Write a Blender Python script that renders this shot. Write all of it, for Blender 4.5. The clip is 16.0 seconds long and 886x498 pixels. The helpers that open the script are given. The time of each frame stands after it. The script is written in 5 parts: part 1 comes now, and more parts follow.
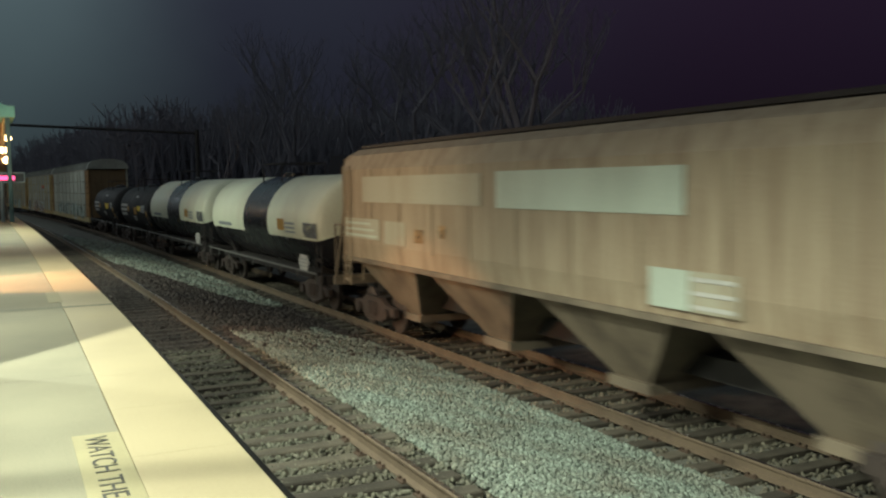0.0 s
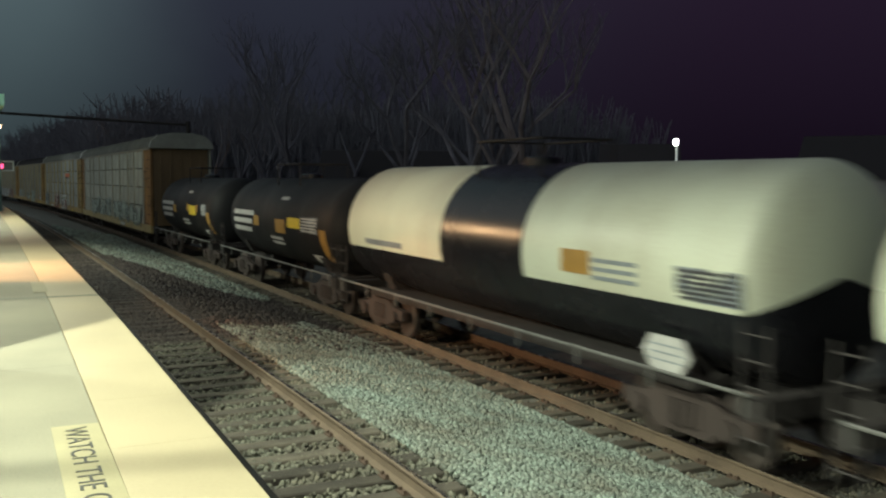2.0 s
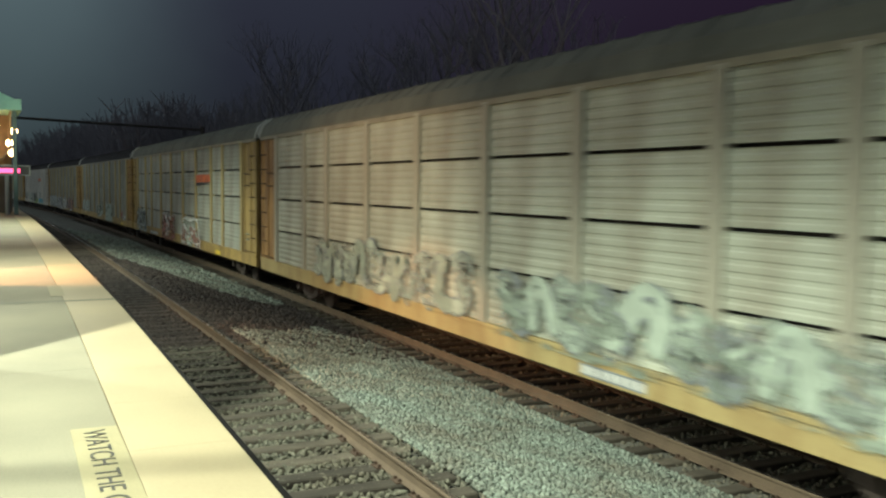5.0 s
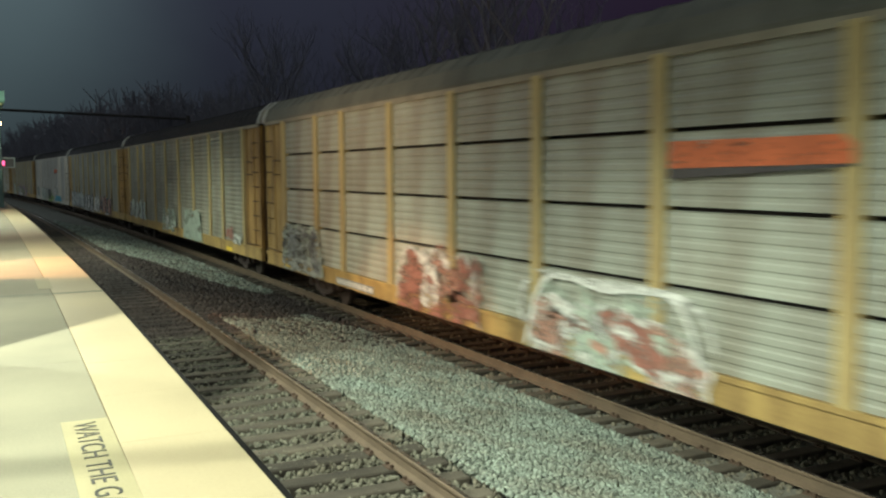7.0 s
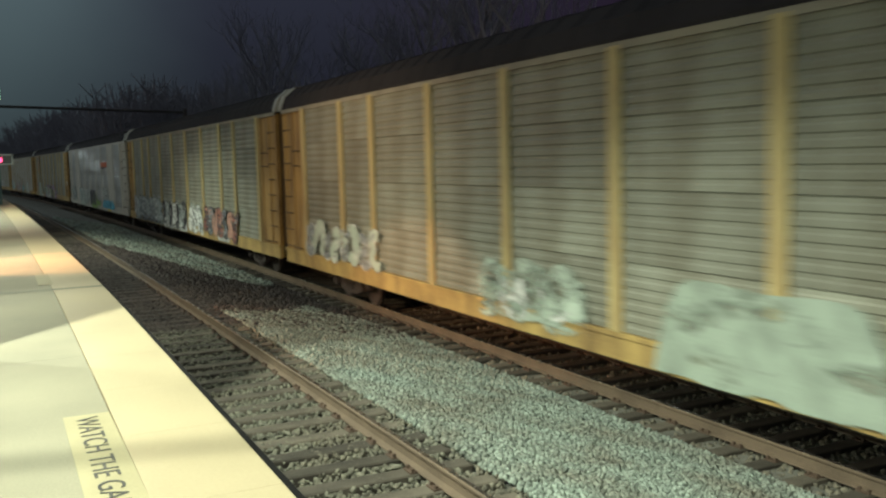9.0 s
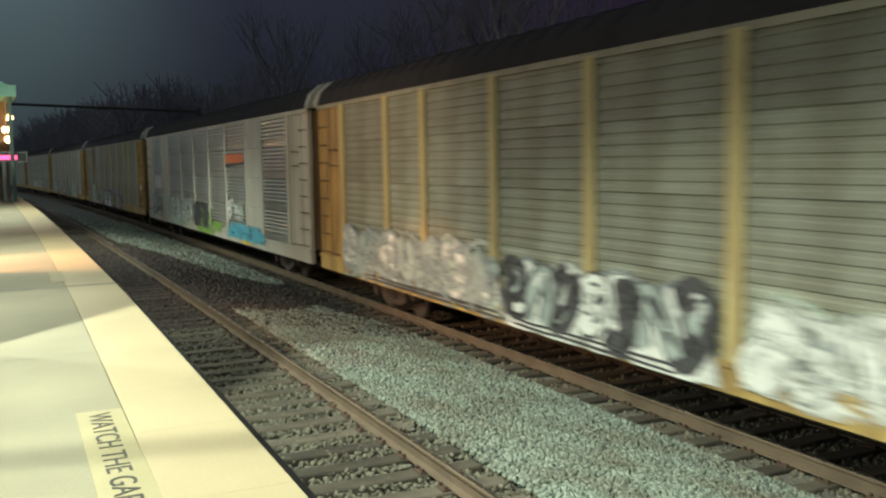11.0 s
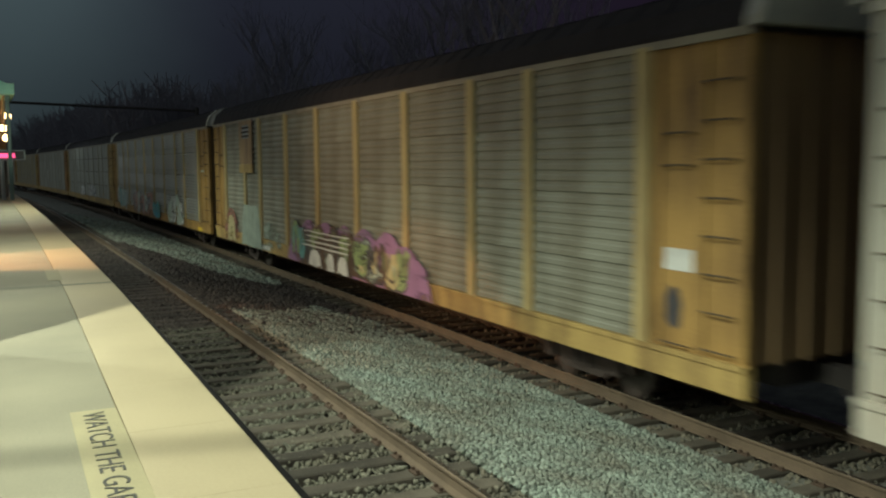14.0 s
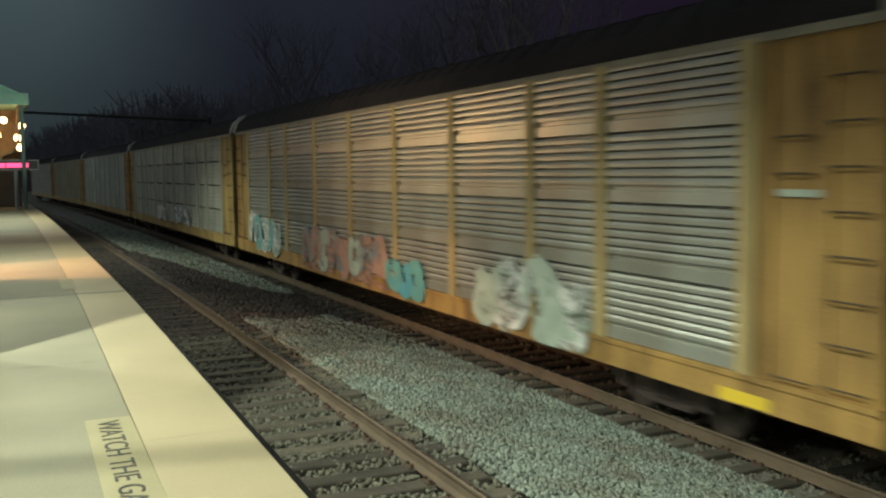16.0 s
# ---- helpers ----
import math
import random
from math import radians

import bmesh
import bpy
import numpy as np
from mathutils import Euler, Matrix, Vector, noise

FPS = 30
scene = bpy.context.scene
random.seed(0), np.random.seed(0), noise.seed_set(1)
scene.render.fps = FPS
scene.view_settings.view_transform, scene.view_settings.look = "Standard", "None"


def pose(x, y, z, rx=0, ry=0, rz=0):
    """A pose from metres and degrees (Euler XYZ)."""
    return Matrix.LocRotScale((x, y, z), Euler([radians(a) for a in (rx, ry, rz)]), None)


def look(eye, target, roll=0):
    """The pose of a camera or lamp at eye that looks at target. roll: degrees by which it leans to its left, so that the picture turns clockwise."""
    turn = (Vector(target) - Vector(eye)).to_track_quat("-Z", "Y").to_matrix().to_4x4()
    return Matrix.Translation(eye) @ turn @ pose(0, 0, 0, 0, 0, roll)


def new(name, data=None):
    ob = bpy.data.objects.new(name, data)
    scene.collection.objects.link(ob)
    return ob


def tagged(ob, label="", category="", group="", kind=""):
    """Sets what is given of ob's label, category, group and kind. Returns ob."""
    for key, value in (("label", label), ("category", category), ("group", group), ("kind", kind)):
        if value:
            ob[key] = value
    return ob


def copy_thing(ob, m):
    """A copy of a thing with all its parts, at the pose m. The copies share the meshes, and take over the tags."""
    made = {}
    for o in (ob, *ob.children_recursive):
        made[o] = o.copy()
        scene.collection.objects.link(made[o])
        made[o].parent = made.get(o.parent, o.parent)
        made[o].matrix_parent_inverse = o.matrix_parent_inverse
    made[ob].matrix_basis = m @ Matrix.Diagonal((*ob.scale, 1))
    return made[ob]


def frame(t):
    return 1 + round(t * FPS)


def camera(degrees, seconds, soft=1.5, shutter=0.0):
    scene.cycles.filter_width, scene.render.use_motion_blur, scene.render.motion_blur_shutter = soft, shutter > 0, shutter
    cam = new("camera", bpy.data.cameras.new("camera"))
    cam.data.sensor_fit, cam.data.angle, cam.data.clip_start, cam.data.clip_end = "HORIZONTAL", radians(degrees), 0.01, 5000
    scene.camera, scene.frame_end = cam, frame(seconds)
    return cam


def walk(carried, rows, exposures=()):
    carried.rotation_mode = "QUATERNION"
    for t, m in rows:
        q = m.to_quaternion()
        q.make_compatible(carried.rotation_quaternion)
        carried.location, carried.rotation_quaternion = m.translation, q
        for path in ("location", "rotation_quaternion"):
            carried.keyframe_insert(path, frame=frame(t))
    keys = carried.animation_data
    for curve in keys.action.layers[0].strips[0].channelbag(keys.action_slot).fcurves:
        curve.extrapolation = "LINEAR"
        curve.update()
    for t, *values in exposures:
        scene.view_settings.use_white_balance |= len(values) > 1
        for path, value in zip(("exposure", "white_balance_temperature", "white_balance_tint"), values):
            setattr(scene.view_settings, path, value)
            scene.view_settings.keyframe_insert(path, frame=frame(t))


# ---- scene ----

# World: platform top is z = 0, y runs along the tracks, which bend gently to the left (radius R); x is across.
R = 1740.0
SPEED = 15.26
NEAR_X, NEAR_Z = 2.865, -1.33       # near track: centre line, rail head
FAR_X, FAR_Z = 9.07, -1.976        # far track
EDGE = 1.22                        # platform edge

PATH = [
    (0.0, -0.020, 0.088, 1.527, -25.61, -4.12, 0.68),
    (0.5, -0.010, 0.081, 1.527, -26.05, -4.12, 0.11),
    (1.0, 0.005, 0.077, 1.530, -26.28, -4.27, -0.10),
    (1.5, 0.014, 0.081, 1.528, -26.40, -4.57, -0.24),
    (2.0, 0.015, 0.079, 1.526, -26.14, -4.33, -0.40),
    (2.5, 0.020, 0.061, 1.533, -25.47, -4.14, -0.25),
    (3.0, 0.003, 0.066, 1.536, -25.10, -3.82, -0.34),
    (3.5, -0.017, 0.083, 1.530, -25.34, -4.10, -0.61),
    (4.0, -0.025, 0.069, 1.531, -25.18, -3.86, -0.84),
    (6.5, -0.010, -0.003, 1.548, -25.98, -4.69, 0.21),
    (7.0, -0.013, 0.011, 1.547, -26.09, -4.93, 0.38),
    (7.5, -0.009, 0.001, 1.549, -25.60, -5.05, 0.69),
    (8.0, -0.004, 0.017, 1.544, -26.32, -5.74, 0.93),
    (8.5, -0.002, 0.007, 1.547, -26.31, -5.69, 1.38),
    (11.0, -0.012, -0.007, 1.543, -25.43, -5.54, 0.92),
    (11.5, -0.002, 0.001, 1.545, -25.46, -5.53, 0.43),
    (12.0, -0.003, -0.005, 1.543, -25.37, -5.47, 0.21),
    (12.5, -0.000, -0.000, 1.540, -25.50, -5.33, -0.00),
    (13.0, 0.002, 0.003, 1.539, -25.65, -5.28, 0.12),
    (13.5, -0.000, -0.006, 1.543, -25.42, -5.36, 0.16),
    (14.0, 0.002, -0.002, 1.542, -25.53, -5.48, 0.56),
    (14.5, 0.005, -0.006, 1.545, -25.68, -5.44, 0.71),
    (15.0, -0.004, 0.015, 1.541, -25.77, -4.98, 0.41),
    (15.5, -0.009, 0.007, 1.540, -25.23, -4.96, 0.60),
    (16.0, -0.016, 0.004, 1.541, -24.86, -4.90, 0.62),
]
cam = camera(52.0, 16.0, soft=2.2, shutter=0.5)
walk(cam, [(t, pose(x, y, z, 90 + p, r, w)) for t, x, y, z, w, p, r in PATH],
     exposures=[(0.0, 0.0), (0.8, 0.04), (1.8, 0.06), (2.5, 0.42), (3.0, 0.46), (3.5, 0.34), (7.0, 0.2), (8.5, 0.2), (11.0, 0.15), (12.5, -0.3), (14.5, -0.45), (16.0, -0.45)])

# ---- night sky and lamps ----
world = bpy.data.worlds.new("night_sky")
scene.world = world
world.use_nodes = True
wn, wl = world.node_tree.nodes, world.node_tree.links
wn.clear()
w_co = wn.new("ShaderNodeTexCoord")
w_sep = wn.new("ShaderNodeSeparateXYZ")
w_ramp = wn.new("ShaderNodeValToRGB")
w_noise = wn.new("ShaderNodeTexNoise")
w_noise.inputs["Scale"].default_value = 3.0
w_noise.inputs["Detail"].default_value = 4.0
w_mix = wn.new("ShaderNodeMath")
w_mix.operation = "MULTIPLY_ADD"
w_mix.inputs[1].default_value = 0.16
w_bg = wn.new("ShaderNodeBackground")
w_out = wn.new("ShaderNodeOutputWorld")
wl.new(w_co.outputs["Generated"], w_sep.inputs[0])
wl.new(w_co.outputs["Generated"], w_noise.inputs["Vector"])
wl.new(w_noise.outputs[0], w_mix.inputs[0])
wl.new(w_sep.outputs[0], w_mix.inputs[2])
w_map = wn.new("ShaderNodeMapRange")
w_map.inputs["From Min"].default_value, w_map.inputs["From Max"].default_value = -1.0, 1.0
wl.new(w_mix.outputs[0], w_map.inputs["Value"])
wl.new(w_map.outputs[0], w_ramp.inputs[0])
w_ramp.color_ramp.interpolation = "EASE"
e = w_ramp.color_ramp.elements
e[0].position, e[0].color = 0.30, (0.16, 0.175, 0.175, 1)
sky_left = e.new(0.53)
sky_left.color = (0.046, 0.067, 0.074, 1)
e[2].position, e[2].color = 0.89, (0.0095, 0.0056, 0.0125, 1)
mid = e.new(0.66)
mid.color = (0.0132, 0.0150, 0.0232, 1)
# the sky's glow fades into haze towards the horizon
w_low = wn.new("ShaderNodeMapRange")
w_low.inputs["From Min"].default_value, w_low.inputs["From Max"].default_value = 0.0, 0.25
w_low.inputs["To Min"].default_value, w_low.inputs["To Max"].default_value = 0.55, 1.9
w_dim = wn.new("ShaderNodeVectorMath")
w_dim.operation = "SCALE"
wl.new(w_sep.outputs[2], w_low.inputs["Value"])
wl.new(w_ramp.outputs[0], w_dim.inputs[0])
wl.new(w_low.outputs[0], w_dim.inputs["Scale"])
wl.new(w_dim.outputs[0], w_bg.inputs[0])
w_bg.inputs[1].default_value = 1.0
wl.new(w_bg.outputs[0], w_out.inputs[0])


def lamp(name, where, power, colour, radius=0.15, aim=None, cone=150, blend=0.4):
    data = bpy.data.lights.new(name, "SPOT" if aim else "POINT")
    data.energy, data.color, data.shadow_soft_size = power, colour, radius
    if aim:
        data.spot_size, data.spot_blend = radians(cone), blend
    ob = new(name, data)
    ob.matrix_world = look(where, aim) if aim else pose(*where)
    return ob


COOL = (0.93, 1.0, 0.80)
WARM = (1.0, 0.62, 0.30)
lamp("unseen_platform_light", (-2.24, 6.22, 7.0), 6500, COOL, 0.12, (-2.1, 6.22, 0), 131, 0.45)
# fill behind the camera, added to even out deck and train
lamp("unseen_platform_light", (-0.6, -8.0, 6.2), 7600, COOL, 0.2, (-0.5, -8.0, 0), 146, 0.45)
# low fill added to lift the dark wedge on the deck
lamp("unseen_platform_light", (-2.6, 11.0, 2.6), 1000, COOL, 0.12, (-0.1, 10.3, 0.0), 86, 0.6)
# second added fill, for the wedge and the sides of the cars
lamp("unseen_platform_light", (-1.0, 17.6, 4.6), 1700, COOL, 0.12, (-0.5, 16.7, 0), 140, 0.5)
lamp("shelter_window_light", (-3.2, 16.4, 1.35), 1700, (1.0, 0.76, 0.47), 0.10, (8.0, 20.5, 0.4), 72, 0.95)
lamp("doorway_light", (-2.4, 16.2, 2.0), 1600, (1.0, 0.46, 0.22), 0.1, (0.4, 16.3, 0.0), 56, 0.25)
lamp("unseen_platform_light", (-2.6, 34.0, 5.2), 3700, COOL, 0.15, (-1.6, 34.0, 0), 134, 0.5)
lamp("shelter_lamp_light", (-3.2, 33.0, 3.3), 1700, WARM, 0.22, (7.5, 13.8, 0.9), 50, 0.9)
# spot added to brighten the green fascia of the far shelter
lamp("unseen_platform_light", (-1.5, 40.0, 3.4), 420, COOL, 0.15, (0.4, 46.0, 4.7), 70, 0.6)
# weak fill added for the far end of the train
lamp("unseen_platform_light", (-3.6, 62.0, 5.0), 25, COOL, 0.15)
lamp("far_lamp_light", (-1.6, 47.0, 3.4), 80, WARM, 0.15)
lamp("far_lamp_light", (3.0, 84.0, 4.5), 70, (0.8, 0.95, 1.0), 0.15)

# ---- materials ----


def mat(name, colour, rough=0.7, metal=0.0, vary=0.25, scale=1.5, fine=30.0, bump=0.15, dirt=None, dirt_amount=0.5,
        streak=0.0, island=False, emit=0.0, per_object=0.0):
    """Noise at two scales over a base colour, a dirt tone, optional vertical streaks, and fine relief."""
    m = bpy.data.materials.new(name)
    m.use_nodes = True
    n, l = m.node_tree.nodes, m.node_tree.links
    b = n["Principled BSDF"]
    b.inputs["Roughness"].default_value = rough
    b.inputs["Metallic"].default_value = metal
    if emit:
        b.inputs["Base Color"].default_value = (*colour, 1)
        b.inputs["Emission Color"].default_value = (*colour, 1)
        b.inputs["Emission Strength"].default_value = emit
        return m
    co = n.new("ShaderNodeTexCoord")
    big = n.new("ShaderNodeTexNoise")
    big.inputs["Scale"].default_value, big.inputs["Detail"].default_value = scale, 5
    small = n.new("ShaderNodeTexNoise")
    small.inputs["Scale"].default_value, small.inputs["Detail"].default_value = fine, 3
    l.new(co.outputs["Object"], small.inputs["Vector"])
    if streak:
        mp = n.new("ShaderNodeMapping")
        mp.inputs["Scale"].default_value = (1, 1, streak)
        l.new(co.outputs["Object"], mp.inputs[0])
        l.new(mp.outputs[0], big.inputs["Vector"])
    else:
        l.new(co.outputs["Object"], big.inputs["Vector"])
    add = n.new("ShaderNodeMath")
    add.operation = "MULTIPLY_ADD"
    add.inputs[1].default_value = 0.35
    l.new(small.outputs[0], add.inputs[0])
    l.new(big.outputs[0], add.inputs[2])
    ramp = n.new("ShaderNodeValToRGB")
    el = ramp.color_ramp.elements
    d = dirt or tuple(c * (1 - vary * 1.6) for c in colour)
    d = tuple(max(c, 0.004) for c in d)
    el[0].position, el[0].color = 0.47, (*(a * dirt_amount + c * (1 - dirt_amount) for a, c in zip(d, colour)), 1)
    el[1].position, el[1].color = 0.80, (*(min(1, c * (1 + vary * 0.5)) for c in colour), 1)
    l.new(add.outputs[0], ramp.inputs[0])
    out = ramp.outputs[0]
    if island or per_object:
        hsv = n.new("ShaderNodeHueSaturation")
        mr = n.new("ShaderNodeMapRange")
        k = per_object or 0.42
        mr.inputs["To Min"].default_value, mr.inputs["To Max"].default_value = 1 - k, 1 + k
        if island:
            g = n.new("ShaderNodeNewGeometry")
            l.new(g.outputs["Random Per Island"], mr.inputs["Value"])
        else:
            g = n.new("ShaderNodeObjectInfo")
            l.new(g.outputs["Random"], mr.inputs["Value"])
        l.new(mr.outputs[0], hsv.inputs["Value"])
        l.new(out, hsv.inputs["Color"])
        out = hsv.outputs[0]
    l.new(out, b.inputs["Base Color"])
    rr = n.new("ShaderNodeMapRange")
    rr.inputs["To Min"].default_value, rr.inputs["To Max"].default_value = max(0.05, rough - 0.12), min(1, rough + 0.12)
    l.new(big.outputs[0], rr.inputs["Value"])
    l.new(rr.outputs[0], b.inputs["Roughness"])
    if bump:
        bp = n.new("ShaderNodeBump")
        bp.inputs["Strength"].default_value, bp.inputs["Distance"].default_value = bump, 0.01
        l.new(small.outputs[0], bp.inputs["Height"])
        l.new(bp.outputs[0], b.inputs["Normal"])
    return m


CONCRETE = mat("platform_concrete", (0.208, 0.195, 0.137), 0.85, vary=0.22, scale=0.7, fine=60, bump=0.2)
CONCRETE_DARK = mat("old_concrete", (0.16, 0.16, 0.14), 0.9, vary=0.4, scale=1.2)
YELLOW_STRIP = mat("yellow_edge_paint", (0.318, 0.268, 0.166), 0.6, vary=0.12, scale=1.0, fine=45, bump=0.12)
YELLOW_PANEL = mat("yellow_sign_paint", (0.275, 0.245, 0.14), 0.65, vary=0.14, scale=3.0, fine=60)
RUBBER = mat("black_edge_rubber", (0.005, 0.005, 0.005), 0.95, vary=0.3, scale=4)
RUBBER.node_tree.nodes["Principled BSDF"].inputs["Specular IOR Level"].default_value = 0.1
BLACK_PAINT = mat("black_letter_paint", (0.03, 0.03, 0.025), 0.6, vary=0.3)
BALLAST = mat("ballast_bed", (0.13, 0.13, 0.11), 0.95, vary=0.5, scale=2, fine=25, bump=0.8)
STONE = mat("ballast_stone", (0.185, 0.225, 0.19), 0.85, vary=0.3, scale=1.1, fine=20, island=True, dirt=(0.13, 0.11, 0.08), dirt_amount=0.7)
# fouled brown stone, with the shade between lamps put into its colour
STONE_MUD_SHADE = mat("shaded_muddy_stone", (0.046, 0.036, 0.031), 0.9, vary=0.3, scale=0.5, fine=20, island=True)
STONE_TRACK = mat("dusty_stone", (0.118, 0.120, 0.092), 0.9, vary=0.3, scale=0.8, fine=20, island=True, dirt=(0.12, 0.10, 0.07), dirt_amount=0.7)
STONE_BROWN = mat("stained_stone", (0.125, 0.115, 0.086), 0.9, vary=0.3, scale=0.5, fine=20, island=True)
TIE = mat("weathered_tie_wood", (0.070, 0.061, 0.046), 0.9, vary=0.5, scale=3, fine=40, per_object=0.5, bump=0.5)
# copy of the tie wood, darkened in colour for the shaded stretch
TIE_SHADE = mat("shaded_tie_wood", (0.042, 0.034, 0.029), 0.9, vary=0.5, scale=3, fine=40, per_object=0.4, bump=0.5)
RAIL_SIDE = mat("rusty_rail_steel", (0.115, 0.085, 0.057), 0.8, metal=0.1, vary=0.3, scale=2)
RAIL_TOP = mat("polished_rail_head", (0.36, 0.33, 0.30), 0.26, metal=0.95, vary=0.2, scale=6)
SPIKE = mat("rusty_spike", (0.07, 0.045, 0.03), 0.85, vary=0.3, scale=20)
BARK = mat("winter_bark", (0.115, 0.115, 0.14), 0.95, vary=0.4, scale=2)
WOODS_DARK = mat("dark_wet_bark", (0.14, 0.138, 0.165), 0.95, vary=0.4, scale=0.3)
STEEL_DARK = mat("dark_truck_steel", (0.028, 0.024, 0.022), 0.75, vary=0.4, scale=3)
RUST_BROWN = mat("rusty_brown_steel", (0.045, 0.033, 0.028), 0.8, vary=0.4, scale=2, streak=0.4)
WHEEL = mat("wheel_steel", (0.12, 0.10, 0.09), 0.5, metal=0.6, vary=0.3, scale=5)
# near-black paint in place of the shade inside racks and slots
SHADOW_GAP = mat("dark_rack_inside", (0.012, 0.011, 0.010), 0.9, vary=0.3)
GREEN = mat("green_roof_paint", (0.30, 0.58, 0.46), 0.55, vary=0.2, scale=1.5)
SIGN_BLACK = mat("sign_housing", (0.05, 0.05, 0.05), 0.5, vary=0.2)
LED_PINK = mat("led_red_light", (1.0, 0.10, 0.28), emit=2.2)
BULB_WARM = mat("warm_bulb_light", (1.0, 0.62, 0.28), emit=14.0)
BULB_WHITE = mat("white_bulb_light", (0.95, 1.0, 0.9), emit=30.0)
BULB_ORANGE = mat("sodium_bulb_light", (1.0, 0.55, 0.2), emit=30.0)
WINDOW_GLOW = mat("lit_window_light", (1.0, 0.85, 0.65), emit=1.0)
WOOD_WALL = mat("station_wall_boards", (0.42, 0.27, 0.14), 0.7, vary=0.3, scale=2)
POST_TEAL = mat("dark_teal_post_paint", (0.13, 0.21, 0.19), 0.5, vary=0.2)
GREY_POST = mat("grey_post_paint", (0.30, 0.34, 0.34), 0.5, vary=0.2)
RED_WALL = mat("red_house_siding", (0.30, 0.07, 0.05), 0.8, vary=0.3)
PALE_WALL = mat("pale_house_siding", (0.40, 0.38, 0.38), 0.8, vary=0.2)
ROOF_SHINGLE = mat("dark_shingles", (0.02, 0.017, 0.02), 0.9, vary=0.3)
CAR_WHITE = mat("white_car_paint", (0.7, 0.7, 0.72), 0.3, vary=0.05)
GLASS_DARK = mat("dark_glass", (0.02, 0.02, 0.025), 0.1, vary=0.1)

# ---- mesh tools ----


class Shape:
    """Gathers vertices and faces of one mesh."""

    def __init__(self):
        self.v, self.f = [], []

    def add(self, verts, faces):
        k = len(self.v)
        self.v.extend(tuple(p) for p in verts)
        self.f.extend(tuple(i + k for i in q) for q in faces)
        return self

    def box(self, x0, x1, y0, y1, z0, z1, m=None):
        v = [Vector(p) for p in ((x0, y0, z0), (x1, y0, z0), (x1, y1, z0), (x0, y1, z0), (x0, y0, z1), (x1, y0, z1), (x1, y1, z1), (x0, y1, z1))]
        if m:
            v = [m @ p for p in v]
        return self.add(v, [(0, 3, 2, 1), (4, 5, 6, 7), (0, 1, 5, 4), (1, 2, 6, 5), (2, 3, 7, 6), (3, 0, 4, 7)])

    def soft_box(self, x0, x1, y0, y1, z0, z1, b=0.02):
        """A box whose vertical and top edges are chamfered."""
        out = [(x0 + b, y0), (x1 - b, y0), (x1, y0 + b), (x1, y1 - b), (x1 - b, y1), (x0 + b, y1), (x0, y1 - b), (x0, y0 + b)]
        cx, cy = (x0 + x1) / 2, (y0 + y1) / 2
        top = [(cx + (x - cx) * (1 - 2 * b / max(x1 - x0, 3 * b)), cy + (y - cy) * (1 - 2 * b / max(y1 - y0, 3 * b))) for x, y in out]
        v = [(x, y, z0) for x, y in out] + [(x, y, z1 - b) for x, y in out] + [(x, y, z1) for x, y in top]
        f = [tuple(range(7, -1, -1)), tuple(range(16, 24))]
        for r in (0, 8):
            f += [(r + i, r + (i + 1) % 8, r + 8 + (i + 1) % 8, r + 8 + i) for i in range(8)]
        return self.add(v, f)

    def prism(self, profile, y0, y1, axis="y"):
        """A closed outline of (a, z) pairs drawn out along y (or along x)."""
        n = len(profile)
        if axis == "y":
            v = [(a, y0, z) for a, z in profile] + [(a, y1, z) for a, z in profile]
        else:
            v = [(y0, a, z) for a, z in profile] + [(y1, a, z) for a, z in profile]
        f = [(i, (i + 1) % n, n + (i + 1) % n, n + i) for i in range(n)] + [tuple(range(n - 1, -1, -1)), tuple(range(n, 2 * n))]
        return self.add(v, f)

    def tube(self, a, b, ra, rb=None, sides=8):
        a, b, rb = Vector(a), Vector(b), ra if rb is None else rb
        d = (b - a).normalized()
        u = d.orthogonal().normalized()
        w = d.cross(u)
        v, f = [], []
        for p, r in ((a, ra), (b, rb)):
            v += [p + (u * math.cos(k * math.tau / sides) + w * math.sin(k * math.tau / sides)) * r for k in range(sides)]
        f = [(k, (k + 1) % sides, sides + (k + 1) % sides, sides + k) for k in range(sides)]
        f += [tuple(range(sides - 1, -1, -1)), tuple(range(sides, 2 * sides))]
        return self.add(v, f)

    def lathe(self, rings, sides=32, axis="y", x=0.0, z=0.0, arc=(0.0, math.tau)):
        """Rings of (along, radius) turned round an axis along y, or along x."""
        full = abs(arc[1] - arc[0] - math.tau) < 1e-6
        n = sides if full else sides + 1
        v, f = [], []
        for s, r in rings:
            for k in range(n):
                a = arc[0] + (arc[1] - arc[0]) * k / sides
                v.append((x + r * math.cos(a), s, z + r * math.sin(a)) if axis == "y" else (s, x + r * math.cos(a), z + r * math.sin(a)))
        for i in range(len(rings) - 1):
            for k in range(sides):
                j = (k + 1) % n
                f.append((i * n + k, i * n + j, (i + 1) * n + j, (i + 1) * n + k))
        if full:
            f += [tuple(range(n - 1, -1, -1)), tuple((len(rings) - 1) * n + k for k in range(n))]
        return self.add(v, f)

    def mesh(self, name, material, smooth=False):
        me = bpy.data.meshes.new(name)
        me.from_pydata(self.v, [], self.f)
        me.materials.append(material)
        bm = bmesh.new()
        bm.from_mesh(me)
        bmesh.ops.recalc_face_normals(bm, faces=bm.faces)
        bm.to_mesh(me)
        bm.free()
        if smooth:
            me.polygons.foreach_set("use_smooth", [True] * len(me.polygons))
        me.update()
        return me


